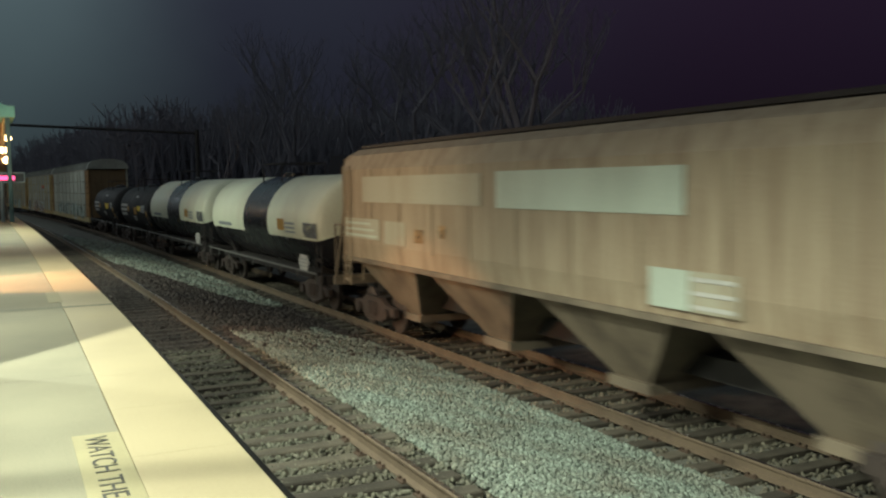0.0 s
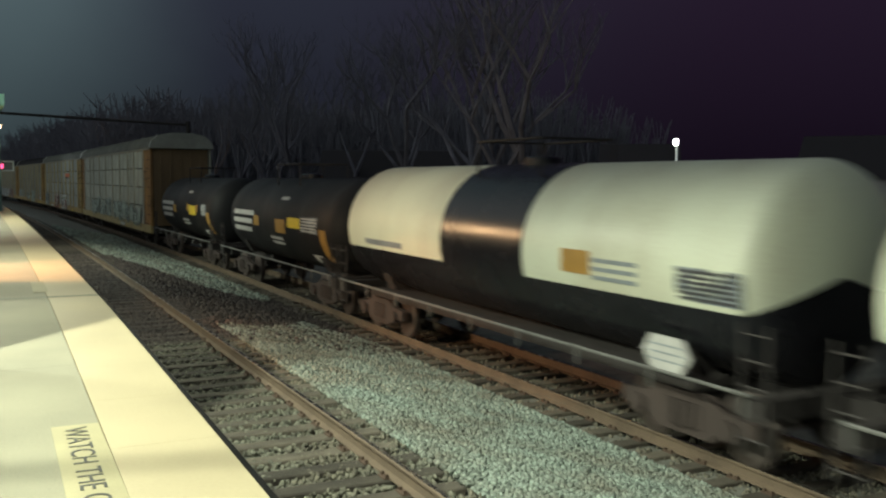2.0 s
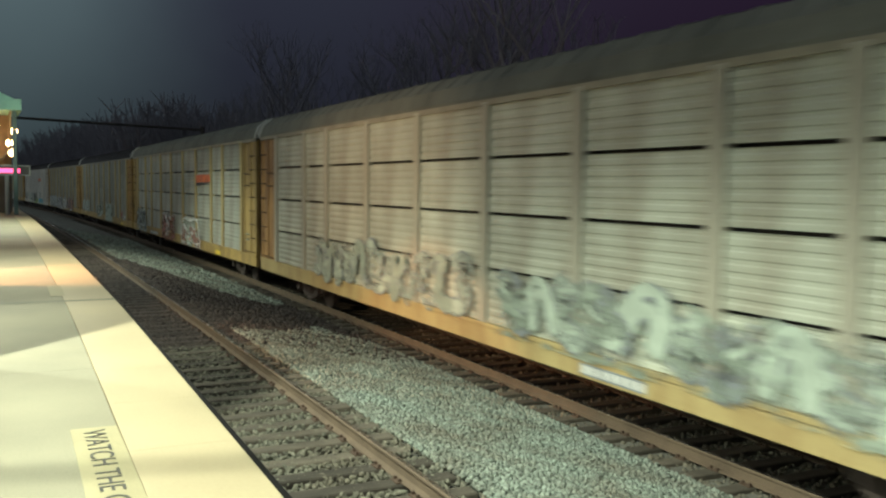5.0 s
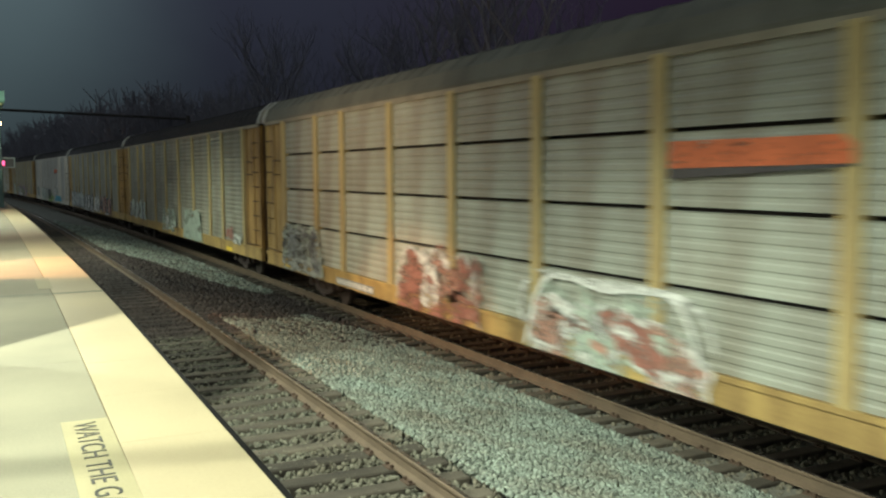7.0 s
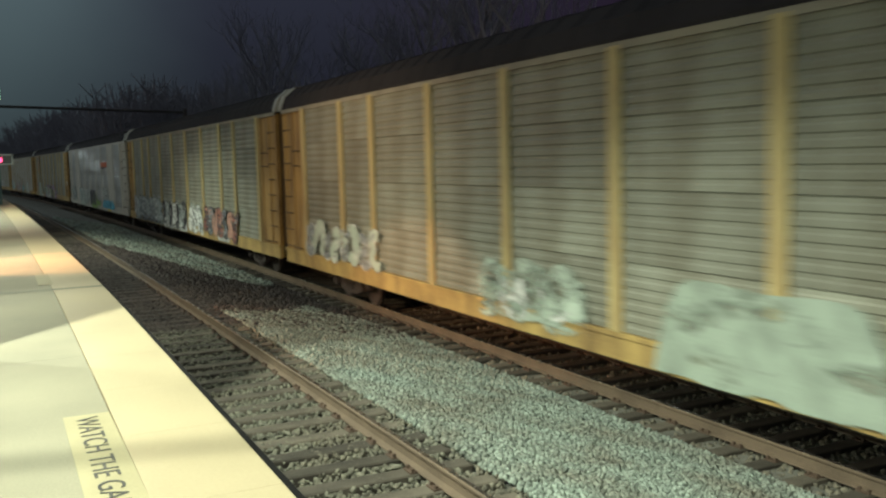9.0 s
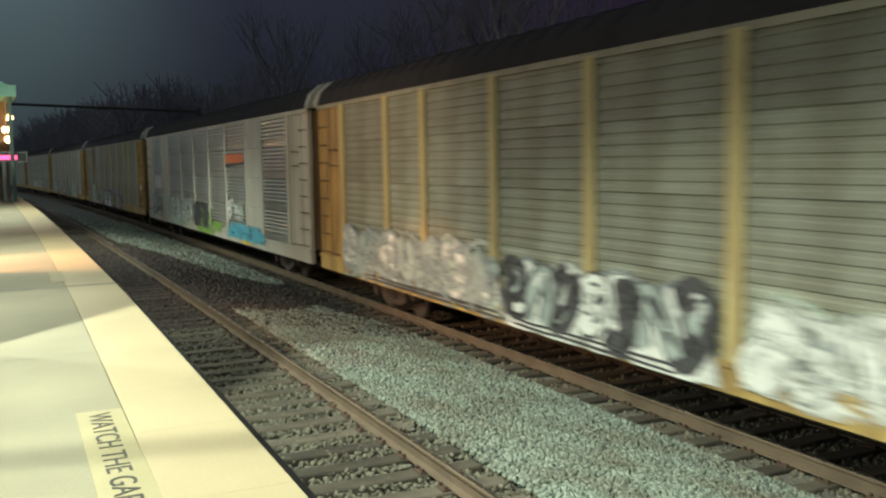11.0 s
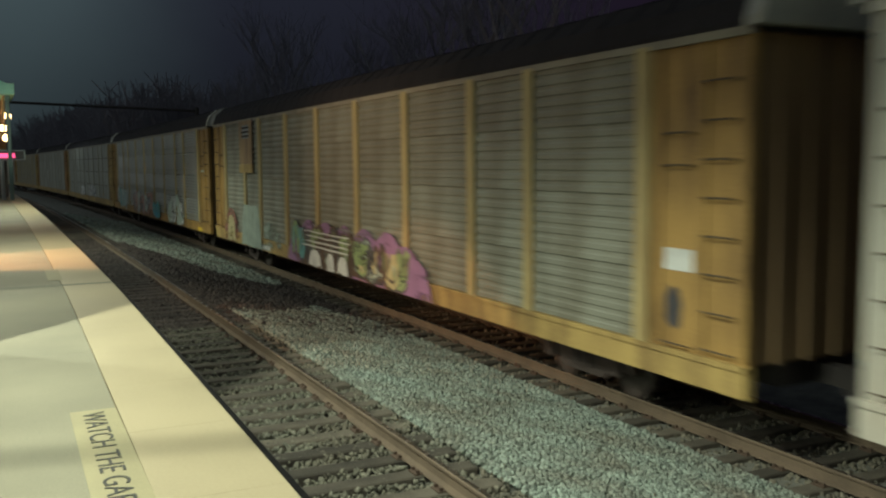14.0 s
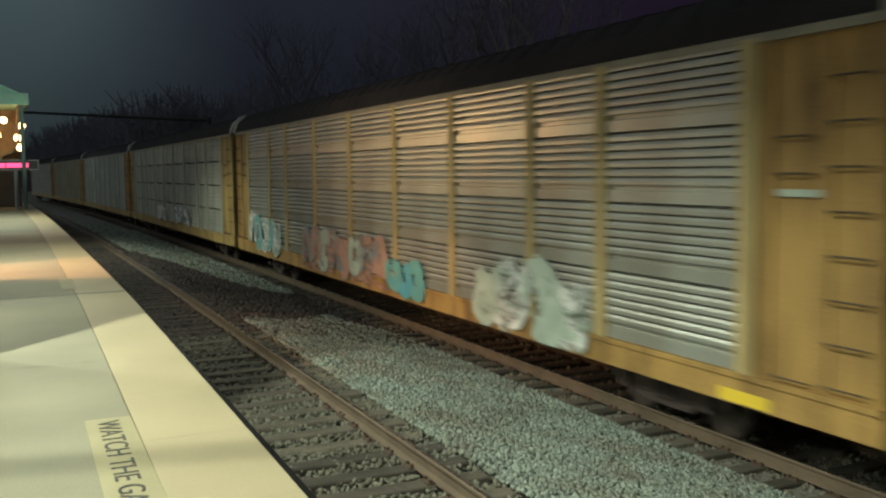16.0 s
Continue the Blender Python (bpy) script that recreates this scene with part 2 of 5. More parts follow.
def part(name, shape, material, parent, label="", at=None, smooth=False):
    """Links a shape (or a ready mesh) as one mesh object under a thing or a part."""
    me = shape if isinstance(shape, bpy.types.Mesh) else shape.mesh(name, material, smooth)
    ob = new(name, me)
    ob.parent = parent
    if at is not None:
        ob.matrix_basis = at
    if label:
        ob["label"] = label
    return ob


def thing(name, label, category, group="", kind="", at=None):
    ob = tagged(new(name), label, category, group, kind)
    if at is not None:
        ob.matrix_basis = at
    return ob


def bend(x, y):
    """The bent place of a point x across and y along the line."""
    a = y / (R + 5)
    return ((R + x) * math.cos(a) - R, (R + x) * math.sin(a))


def along(profile, y0, y1, step, name, material, close=True, cap=True):
    """A mesh of a cross-section of (x, z) pairs swept along the bent line."""
    n, m = len(profile), max(2, int((y1 - y0) / step) + 1)
    v, f = [], []
    for i in range(m):
        y = y0 + (y1 - y0) * i / (m - 1)
        for x, z in profile:
            v.append((*bend(x, y), z))
    k = n if close else n - 1
    for i in range(m - 1):
        for j in range(k):
            f.append((i * n + j, i * n + (j + 1) % n, (i + 1) * n + (j + 1) % n, (i + 1) * n + j))
    if close and cap:
        f += [tuple(range(n)), tuple((m - 1) * n + j for j in range(n))]
    s = Shape()
    s.v, s.f = v, f
    return s.mesh(name, material)


# ---- ground, platform and tracks ----
ground = Shape()
prof = [(-900, -2.6), (-6, -2.6), (-5.8, -1.75), (1.0, -1.72), (4.25, -1.60), (4.6, -1.66), (7.6, -2.22), (10.6, -2.26), (11.4, -2.75), (13.5, -2.7), (22, -1.5), (28, -1.0), (40, -0.95), (900, -0.8)]
ys = [-900, -200, -60, -20, 0, 20, 40, 60, 80, 100, 130, 170, 230, 400, 900]
for y in ys:
    for x, z in prof:
        bx, by = bend(x, y) if abs(x) < 100 and abs(y) < 300 else (x, y)
        ground.v.append((bx, by, z))
n = len(prof)
ground.f = [(i * n + j, i * n + j + 1, (i + 1) * n + j + 1, (i + 1) * n + j) for i in range(len(ys) - 1) for j in range(n - 1)]
tagged(new("ground", ground.mesh("ground", BALLAST)), "dark gravelly ground under the tracks and beyond", "ground", kind="structure")

platform = tagged(new("platform", along([(-5.5, -1.72), (EDGE - 0.35, -1.72), (EDGE - 0.35, -0.32), (EDGE - 0.19, -0.30), (EDGE - 0.19, -0.025), (-5.5, -0.025)], -25, 62, 2, "platform", CONCRETE_DARK)),
                  "raised concrete station platform with a yellow edge", "platform", kind="structure")
# slabs of the deck, each its own piece


def edge_at(y):
    """The deck's edge runs slightly askew to the track at the camera's end."""
    return EDGE - 0.008 * max(0.0, 12.0 - y)


slab_y = -12.0
while slab_y < 58:
    for x0, inset in ((-5.5, 0.612),):
        s = Shape()
        y2 = slab_y + 3.997
        q = [(*bend(x, y), z) for z in (-0.008, 0.0) for x, y in ((x0, slab_y), (edge_at(slab_y) - inset, slab_y), (edge_at(y2) - inset, y2), (x0, y2))]
        s.add(q, [(0, 3, 2, 1), (4, 5, 6, 7), (0, 1, 5, 4), (1, 2, 6, 5), (2, 3, 7, 6), (3, 0, 4, 7)])
        part("slab", s, CONCRETE, platform)
    slab_y += 4.0
strip_y = -8.0
while strip_y < 58:
    s = Shape()
    q = [(*bend(x, y), z) for z in (-0.02, 0.003) for x, y in ((edge_at(strip_y) - 0.605, strip_y), (edge_at(strip_y), strip_y), (edge_at(strip_y + 1.218), strip_y + 1.218), (edge_at(strip_y + 1.218) - 0.605, strip_y + 1.218))]
    s.add(q, [(0, 3, 2, 1), (4, 5, 6, 7), (0, 1, 5, 4), (1, 2, 6, 5), (2, 3, 7, 6), (3, 0, 4, 7)])
    part("edge_tile", s, YELLOW_STRIP, platform)
    s = Shape()
    q = [(*bend(x, y), z) for z in (-0.16, -0.006) for x, y in ((edge_at(strip_y) + 0.001, strip_y), (edge_at(strip_y) + 0.045, strip_y), (edge_at(strip_y + 1.22) + 0.045, strip_y + 1.22), (edge_at(strip_y + 1.22) + 0.001, strip_y + 1.22))]
    s.add(q, [(0, 3, 2, 1), (4, 5, 6, 7), (0, 1, 5, 4), (1, 2, 6, 5), (2, 3, 7, 6), (3, 0, 4, 7)])
    part("edge_bumper", s, RUBBER, platform, "black rubber bumper along the edge")
    strip_y += 1.22


def rail_mesh(cx, z, y0, y1):
    prof = [(-0.075, -0.18), (0.075, -0.18), (0.07, -0.165), (0.012, -0.145), (0.010, -0.05), (0.034, -0.038), (0.036, -0.012), (0.026, -0.001), (-0.026, -0.001), (-0.036, -0.012), (-0.034, -0.038), (-0.010, -0.05), (-0.012, -0.145), (-0.07, -0.165)]
    return along([(cx + a, z + b) for a, b in prof], y0, y1, 2.0, "rail", RAIL_SIDE)


def track(label, cx, z, spacing, y0, y1, seed):
    rng = random.Random(seed)
    tr = tagged(new("railway_track", rail_mesh(cx - 0.7525, z, -20, 150)), label, "railway track", kind="structure")
    part("rail", rail_mesh(cx + 0.7525, z, -20, 150), None, tr)
    for sx in (-0.7525, 0.7525):
        part("rail_head", along([(cx + sx - 0.022, z), (cx + sx + 0.022, z), (cx + sx + 0.022, z + 0.001), (cx + sx - 0.022, z + 0.001)], -20, 150, 2.0, "rail_head", RAIL_TOP), None, tr, "worn shiny rail head")
    tie_mesh = Shape().soft_box(-1.295, 1.295, -0.115, 0.115, -0.18, 0.0, 0.015).mesh("tie", TIE)
    shaded_tie = Shape().soft_box(-1.295, 1.295, -0.115, 0.115, -0.18, 0.0, 0.015).mesh("tie", TIE_SHADE)
    plate = Shape().box(-0.14, 0.14, -0.09, 0.09, 0, 0.015)
    for a, b in ((-0.10, -0.06), (-0.10, 0.06), (0.10, -0.06), (0.10, 0.06)):
        plate.box(a - 0.016, a + 0.016, b - 0.016, b + 0.016, 0.01, 0.045)
    plate = plate.mesh("tie_plate", SPIKE)
    y = y0
    while y < y1:
        bx, by = bend(cx, y)
        m = pose(bx + rng.uniform(-0.04, 0.04), by, z - 0.183 + rng.uniform(-0.012, 0.004), 0, rng.uniform(-0.4, 0.4), math.degrees(y / R) + rng.uniform(-1.2, 1.2))
        t = part("tie", shaded_tie if 17.6 < y < 34 and cx < 5 else tie_mesh, None, tr, at=m)
        if 0 < y < 26:
            for sx in (-0.7525, 0.7525):
                part("tie_plate", plate, None, t, at=pose(sx, 0, 0.001))
        y += spacing + rng.uniform(-0.03, 0.03)
    return tr


track("railway track with rusty rails on wooden ties beside the platform", NEAR_X, NEAR_Z, 0.54, -14.0, 95.0, 1)
track("freight railway track with rusty rails on wooden ties", FAR_X, FAR_Z, 0.62, -14.0, 95.0, 2)


def bed_height(x):
    pts = [(0.5, -1.55), (1.5, -1.53), (4.15, -1.55), (4.4, -1.55), (4.8, -1.62), (7.4, -2.17), (7.8, -2.20), (10.4, -2.20)]
    return float(np.interp(x, [p[0] for p in pts], [p[1] for p in pts]))


def stones(name, label, material, count, x0, x1, y0, y1, size, seed, lift=0.0, power=1.6, near=None, far=None):
    """Loose angular stones, thinning out with distance."""
    rng = np.random.default_rng(seed)
    cube = np.array([(a, b, c) for c in (-1, 1) for a, b in ((-1, -1), (1, -1), (1, 1), (-1, 1))], float)
    faces = np.array([(0, 3, 2, 1), (4, 5, 6, 7), (0, 1, 5, 4), (1, 2, 6, 5), (2, 3, 7, 6), (3, 0, 4, 7)])
    xs = rng.uniform(x0, x1, count)
    yv = y0 + (y1 - y0) * rng.random(count) ** power
    if near:
        yv = np.maximum(yv, near(xs) + rng.normal(0, 0.15, count))
    if far:
        keep = yv < far(xs) + rng.normal(0, 0.18, count)
        xs, yv = xs[keep], yv[keep]
        count = len(xs)
    r = size * rng.uniform(0.45, 1.25, count) * (1 + 0.02 * np.maximum(yv - 12, 0))
    v = cube[None] * (0.5 * r)[:, None, None] * rng.uniform(0.6, 1.15, (count, 1, 3))
    v = v * (1 + rng.uniform(-0.38, 0.2, (count, 8, 3)))
    q = rng.normal(size=(count, 4))
    q /= np.linalg.norm(q, axis=1)[:, None]
    w, i, j, k = q.T
    rot = np.stack([1 - 2 * (j * j + k * k), 2 * (i * j - k * w), 2 * (i * k + j * w), 2 * (i * j + k * w), 1 - 2 * (i * i + k * k), 2 * (j * k - i * w), 2 * (i * k - j * w), 2 * (j * k + i * w), 1 - 2 * (i * i + j * j)], 1).reshape(-1, 3, 3)
    v = np.einsum("nij,nkj->nki", rot, v)
    zs = np.interp(xs, [0.5, 1.5, 4.15, 4.4, 4.8, 7.4, 7.8, 10.4], [-1.55, -1.53, -1.53, -1.55, -1.62, -2.17, -2.18, -2.18])
    a = yv / (R + 5)
    v += np.stack([(R + xs) * np.cos(a) - R, (R + xs) * np.sin(a), zs + lift + rng.uniform(-0.02, 0.025, count)], 1)[:, None, :]
    f = (faces[None] + 8 * np.arange(count)[:, None, None]).reshape(-1, 4)
    me = bpy.data.meshes.new(name)
    me.vertices.add(count * 8)
    me.vertices.foreach_set("co", v.reshape(-1))
    me.loops.add(len(f) * 4)
    me.loops.foreach_set("vertex_index", f.reshape(-1))
    me.polygons.add(len(f))
    me.polygons.foreach_set("loop_start", np.arange(len(f)) * 4)
    me.update(calc_edges=True)
    me.validate()
    me.materials.append(material)
    return tagged(new(name, me), label, "ballast", kind="stuff")


bed = Shape()
rngb = random.Random(4)
bx_list = [0.9 + 0.25 * i for i in range(40)]
by_list = [-4 + 0.5 * i for i in range(120)] + [56 + 3 * i for i in range(32)]
for y in by_list:
    for x in bx_list:
        bed.v.append((*bend(x, y), bed_height(x) - (0.08 if x < 4.2 or x > 7.7 else 0.035) + rngb.uniform(-0.02, 0.02)))
n = len(bx_list)
bed.f = [(i * n + j, i * n + j + 1, (i + 1) * n + j + 1, (i + 1) * n + j) for i in range(len(by_list) - 1) for j in range(n - 1)]
tagged(new("ballast_bed", bed.mesh("ballast_bed", BALLAST)), "bed of crushed stone under both tracks", "ballast bed", kind="structure")


def dark_start(x):
    """Where the clean stone ends and the patch coloured dark for mud and shade begins."""
    return 18.7 + 1.05 * np.clip(x - 4.4, 0, 2.6) + 0.3 * np.sin(x * 2.2 - 1.0) - 2.5 * np.clip(x - 7.0, 0, 1)


def dark_end(x):
    return 38.0 - 5.0 * np.clip(x - 4.4, 0, 2.2) + 0.6 * np.sin(x * 5.0)


stones("ballast_stones", "loose grey-green crushed stone ballast between the tracks", STONE, 125000, 4.22, 7.74, 0.0, 22.5, 0.045, 11, power=1.1, far=dark_start)
stones("ballast_stones", "dark brown ballast, mud and painted shade in one colour", STONE_MUD_SHADE, 15000, 4.22, 7.74, 17.0, 38.0, 0.075, 15, lift=-0.015, power=1.0, far=dark_end)
stones("ballast_stones", "loose grey crushed stone ballast farther down the line", STONE, 9000, 4.22, 7.74, 27.0, 62.0, 0.07, 16, power=1.3, near=dark_end)
stones("ballast_stones", "brown-stained crushed stone between the ties", STONE_TRACK, 26000, 1.5, 4.22, -1.0, 17.6, 0.042, 12, lift=-0.028, power=1.0)
stones("ballast_stones", "dark stone between the ties, mud and painted shade in one colour", STONE_MUD_SHADE, 14000, 1.5, 4.22, 17.4, 40.0, 0.058, 14, lift=-0.03)
stones("ballast_stones", "brown-stained crushed stone between the far ties", STONE_BROWN, 16000, 7.8, 10.2, -1.0, 36.0, 0.06, 13, lift=-0.055)

# ---- painted warning on the deck ----
part("warning_panel", Shape().box(0.275, 0.548, 4.05, 6.02, 0.001, 0.004), YELLOW_PANEL, platform, "yellow painted warning panel")


def lettering(text, size, material, name, parent, at, stretch=1.0):
    cu = bpy.data.curves.new(name, "FONT")
    cu.body, cu.size, cu.extrude = text, size, 0.001
    tmp = bpy.data.objects.new(name, cu)
    me = bpy.data.meshes.new_from_object(tmp)
    bpy.data.objects.remove(tmp)
    me.materials.clear()
    me.materials.append(material)
    xs = [v.co.x for v in me.vertices]
    k = stretch / (max(xs) - min(xs))
    x0 = min(xs)
    for v in me.vertices:
        v.co.x = (v.co.x - x0) * k
    return part(name, me, None, parent, at=at)


lettering("WATCH THE GAP", 0.185, BLACK_PAINT, "lettering", platform, pose(0.345, 5.95, 0.006, 0, 0, -90), 1.68)

# darker tone for the band laid over slabs and edge tiles alike
DECK_BAND = mat("dark_deck_band", (0.165, 0.16, 0.118), 0.85, vary=0.2, scale=4, fine=50)
part("deck_patch", Shape().box(0.42, 0.60, 13.2, 14.6, 0.0005, 0.004), YELLOW_PANEL, platform, "small pale yellow deck marking")
part("deck_band", Shape().box(-5.0, EDGE - 0.05, 12.55, 12.72, 0.0035, 0.0045), DECK_BAND, platform, "darker band across the deck")

# unseen arm over the deck, added so that its shadow falls across the edge tiles
arm = thing("lamp_arm", "unseen slim grey arm on a post, added to shade the deck", "lamp arm")
part("post", Shape().tube((-4.6, 6.55, 0), (-4.6, 6.55, 4.6), 0.08, sides=10), GREY_POST, arm)
part("beam", Shape().tube((-4.6, 6.55, 4.5), (-0.90, 5.74, 4.5), 0.022, sides=8), GREY_POST, arm)

# unseen building beside the deck, placed so its corner throws the long shadow over deck and ballast
shelter = thing("station_building", "plain grey unseen building on the platform, placed to shade deck and ballast", "building", at=pose(0, 0, 0))
part("wall", Shape().box(-4.4, -0.45, 8.46, 8.58, 0, 5.8), GREY_POST, shelter)
part("wall", Shape().box(-4.4, -0.62, 12.62, 12.74, 0, 5.8), GREY_POST, shelter)
part("wall", Shape().box(-4.4, -4.28, 8.58, 12.62, 0, 5.8), GREY_POST, shelter)
part("roof", Shape().box(-4.5, -0.60, 8.35, 12.8, 5.805, 5.92), GREY_POST, shelter)

# ---- the freight train ----
MOVING = []


def car_root(name, label, category, q, group="cars of the freight train"):
    """A car whose middle is q metres down the line at the start."""
    ob = thing(name, label, category, group)
    MOVING.append((ob, q))
    return ob


def disc_wheel():
    return Shape().lathe([(-0.07, 0.10), (-0.07, 0.36), (-0.06, 0.42), (-0.045, 0.47), (-0.03, 0.47), (-0.03, 0.455), (0.07, 0.45), (0.07, 0.38), (0.03, 0.34), (0.03, 0.16), (0.07, 0.13)], 24, "x", 0.0, 0.0).mesh("wheel", WHEEL)


WHEEL_MESH = disc_wheel()
_side = Shape()
_side.prism([(-1.25, 0.42), (-1.25, 0.62), (-0.75, 0.66), (-0.45, 0.80), (0.45, 0.80), (0.75, 0.66), (1.25, 0.62), (1.25, 0.42), (0.78, 0.42), (0.5, 0.24), (-0.5, 0.24), (-0.78, 0.42)], -0.07, 0.07, "x")
_side.box(-0.09, 0.09, -0.32, -0.18, 0.36, 0.66).box(-0.09, 0.09, 0.18, 0.32, 0.36, 0.66)
for _k in (-0.16, 0.0, 0.16):
    _side.tube((-0.1, _k, 0.36), (-0.1, _k, 0.68), 0.06, sides=8)
for _k in (-0.87, 0.87):
    _side.tube((-0.15, _k, 0.47), (0.08, _k, 0.47), 0.13, sides=12)
SIDE_FRAME_MESH = _side.mesh("side_frame", RUST_BROWN)
BOLSTER_MESH = Shape().box(-0.95, 0.95, -0.2, 0.2, 0.45, 0.78).mesh("bolster", STEEL_DARK)
AXLE_MESH = Shape().tube((-0.85, 0, 0), (0.85, 0, 0), 0.08, sides=10).mesh("axle", STEEL_DARK)


def truck(car, y):
    t = part("truck", BOLSTER_MESH, None, car, at=pose(0, y, 0))
    for x, rz in ((-1.02, 0), (1.02, 180)):
        part("side_frame", SIDE_FRAME_MESH, None, t, at=pose(x, 0, 0, 0, 0, rz))
    for w in (-0.87, 0.87):
        part("axle", AXLE_MESH, None, t, at=pose(0, w, 0.47))
        for x, rz in ((-0.7525, 0), (0.7525, 180)):
            part("wheel", WHEEL_MESH, None, t, at=pose(x, w, 0.465, 0, 0, rz))


COUPLER_MESH = Shape().box(-0.11, 0.11, -0.5, 0.5, 0.74, 0.98).box(-0.2, 0.2, -0.62, -0.35, 0.68, 1.04).mesh("coupler", STEEL_DARK)


def couplers(car, half):
    part("coupler", COUPLER_MESH, None, car, at=pose(0, -half + 0.5, 0))
    part("coupler", COUPLER_MESH, None, car, at=pose(0, half - 0.5, 0, 0, 0, 180))


def ladder(x, y, z0, z1, width=0.42, rungs=8, axis="y"):
    s = Shape()
    for k in (-width / 2, width / 2):
        a, b = ((x, y + k, z0), (x, y + k, z1)) if axis == "y" else ((x + k, y, z0), (x + k, y, z1))
        s.tube(a, b, 0.022, sides=6)
    for i in range(rungs):
        z = z0 + 0.12 + (z1 - z0 - 0.24) * i / (rungs - 1)
        a, b = ((x, y - width / 2, z), (x, y + width / 2, z)) if axis == "y" else ((x - width / 2, y, z), (x + width / 2, y, z))
        s.tube(a, b, 0.016, sides=5)
    return s


# -- auto racks --
POSTS = (-12.0, -9.15, -7.2, -4.3, -1.45, 1.45, 4.3, 7.2, 9.15, 12.0)
SILL_Z, DECK_Z, EAVE_Z = 0.73, 1.10, 5.07
ROW = (EAVE_Z - 0.10 - DECK_Z) / 4


def plain_mesh(width, material):
    return Shape().soft_box(-0.035, 0.09, -width / 2 + 0.05, width / 2 - 0.05, 0, ROW - 0.006, 0.006).mesh("panel", material)


def panel_mesh(width, style, material):
    """One corrugated screen panel, ribs running along the car; faces the platform."""
    h = ROW - {"gap": 0.055, "fine": 0.005, "louver": 0.012}[style]
    ribs, depth = {"gap": (6, 0.012), "fine": (6, 0.017), "louver": (8, 0.09)}[style]
    s = Shape()
    prof, w = [], width / 2 - 0.07
    for i in range(ribs):
        a, b = i / ribs, (i + 1) / ribs
        c = b - a
        if style == "louver" and i < 2:
            prof += [(-0.015, a * h), (-0.015, a * h + 0.04), (0.03, a * h + 0.05), (0.03, b * h - 0.001)] if i else [(-0.015, 0.0), (-0.015, b * h - 0.001)]
        elif style == "louver":
            prof += [(-0.03, a * h), (-0.03, (a + c * 0.45) * h), (-0.012, (a + c * 0.75) * h), (depth, (a + c * 0.76) * h), (depth, (a + c * 0.98) * h)]
        else:
            prof += [(0.0, a * h), (0.0, (a + c * 0.42) * h), (depth, (a + c * 0.58) * h), (depth, (a + c * 0.88) * h)]
    prof.append((0.0, h))
    n = len(prof)
    v = [(x, -w, z) for x, z in prof] + [(x, w, z) for x, z in prof]
    back = [(0.09, -w, 0), (0.09, -w, h), (0.09, w, 0), (0.09, w, h)]
    f = [(i, i + 1, n + i + 1, n + i) for i in range(n - 1)]
    k = 2 * n
    f += [(k, k + 1, k + 3, k + 2), (0, n, k + 2, k), (n - 1, k + 1, k + 3, 2 * n - 1)]
    s.add(v + back, f)
    return s.mesh("panel", material)


PANEL_CACHE = {}
POST_MESHES = {}
ROOF_PROFILE = [(-1.56, EAVE_Z - 0.10), (-1.56, EAVE_Z), (-1.45, EAVE_Z + 0.28), (-1.15, EAVE_Z + 0.54), (-0.5, EAVE_Z + 0.68), (0.5, EAVE_Z + 0.68), (1.15, EAVE_Z + 0.54), (1.45, EAVE_Z + 0.28), (1.56, EAVE_Z), (1.56, EAVE_Z - 0.10)]


def roof_mesh(material):
    """A roof pressed into a low rib every 0.7 m, one unbroken sheet."""
    stations = [(-13.9, 0.0)]
    for i in range(40):
        y = -13.65 + 0.7 * i
        stations += [(y - 0.07, 0.0), (y - 0.05, 0.03), (y + 0.05, 0.03), (y + 0.07, 0.0)]
    stations.append((13.9, 0.0))
    n, s = len(ROOF_PROFILE), Shape()
    for y, up in stations:
        s.v += [(x, y, z + (up if 0 < j < n - 1 else 0.0)) for j, (x, z) in enumerate(ROOF_PROFILE)]
    s.f = [(i * n + j, i * n + (j + 1) % n, (i + 1) * n + (j + 1) % n, (i + 1) * n + j) for i in range(len(stations) - 1) for j in range(n)]
    s.f += [tuple(range(n)), tuple((len(stations) - 1) * n + j for j in range(n))]
    return s.mesh("roof", material)


GLYPHS = [
    [(-0.75, 0.6), (-0.1, 0.95), (0.7, 0.6), (0.3, 0.05), (-0.5, -0.25), (-0.7, -0.75), (0.1, -0.95), (0.8, -0.65)],
    [(0.1, 0.95), (0.75, 0.5), (0.8, -0.4), (0.15, -0.95), (-0.65, -0.6), (-0.8, 0.3), (-0.25, 0.9)],
    [(-0.8, -0.95), (-0.7, 0.2), (-0.3, 0.9), (0.35, 0.85), (0.7, 0.1), (0.75, -0.95)],
    [(-0.8, 0.9), (-0.3, 0.2), (0.3, -0.4), (0.2, -0.9), (-0.4, -0.8), (-0.3, -0.1), (0.4, 0.3), (0.8, 0.95)],
    [(0.75, 0.75), (0.0, 0.95), (-0.7, 0.55), (-0.2, 0.1), (-0.75, -0.35), (-0.1, -0.95), (0.8, -0.75)],
    [(0.6, 0.95), (0.55, 0.1), (0.65, -0.8), (0.0, -0.95), (-0.7, -0.5), (-0.75, 0.3), (-0.6, 0.95)],
]


def smooth_line(points, steps=5):
    """Points on a rounded line through the given ones."""
    out = []
    for i in range(len(points) - 1):
        p0, p1, p2, p3 = points[max(i - 1, 0)], points[i], points[i + 1], points[min(i + 2, len(points) - 1)]
        for k in range(steps):
            t = k / steps
            out.append(tuple(0.5 * (2 * b + (c - a) * t + (2 * a - 5 * b + 4 * c - d) * t * t + (3 * b - a - 3 * c + d) * t ** 3) for a, b, c, d in zip(p0, p1, p2, p3)))
    return out + [points[-1]]


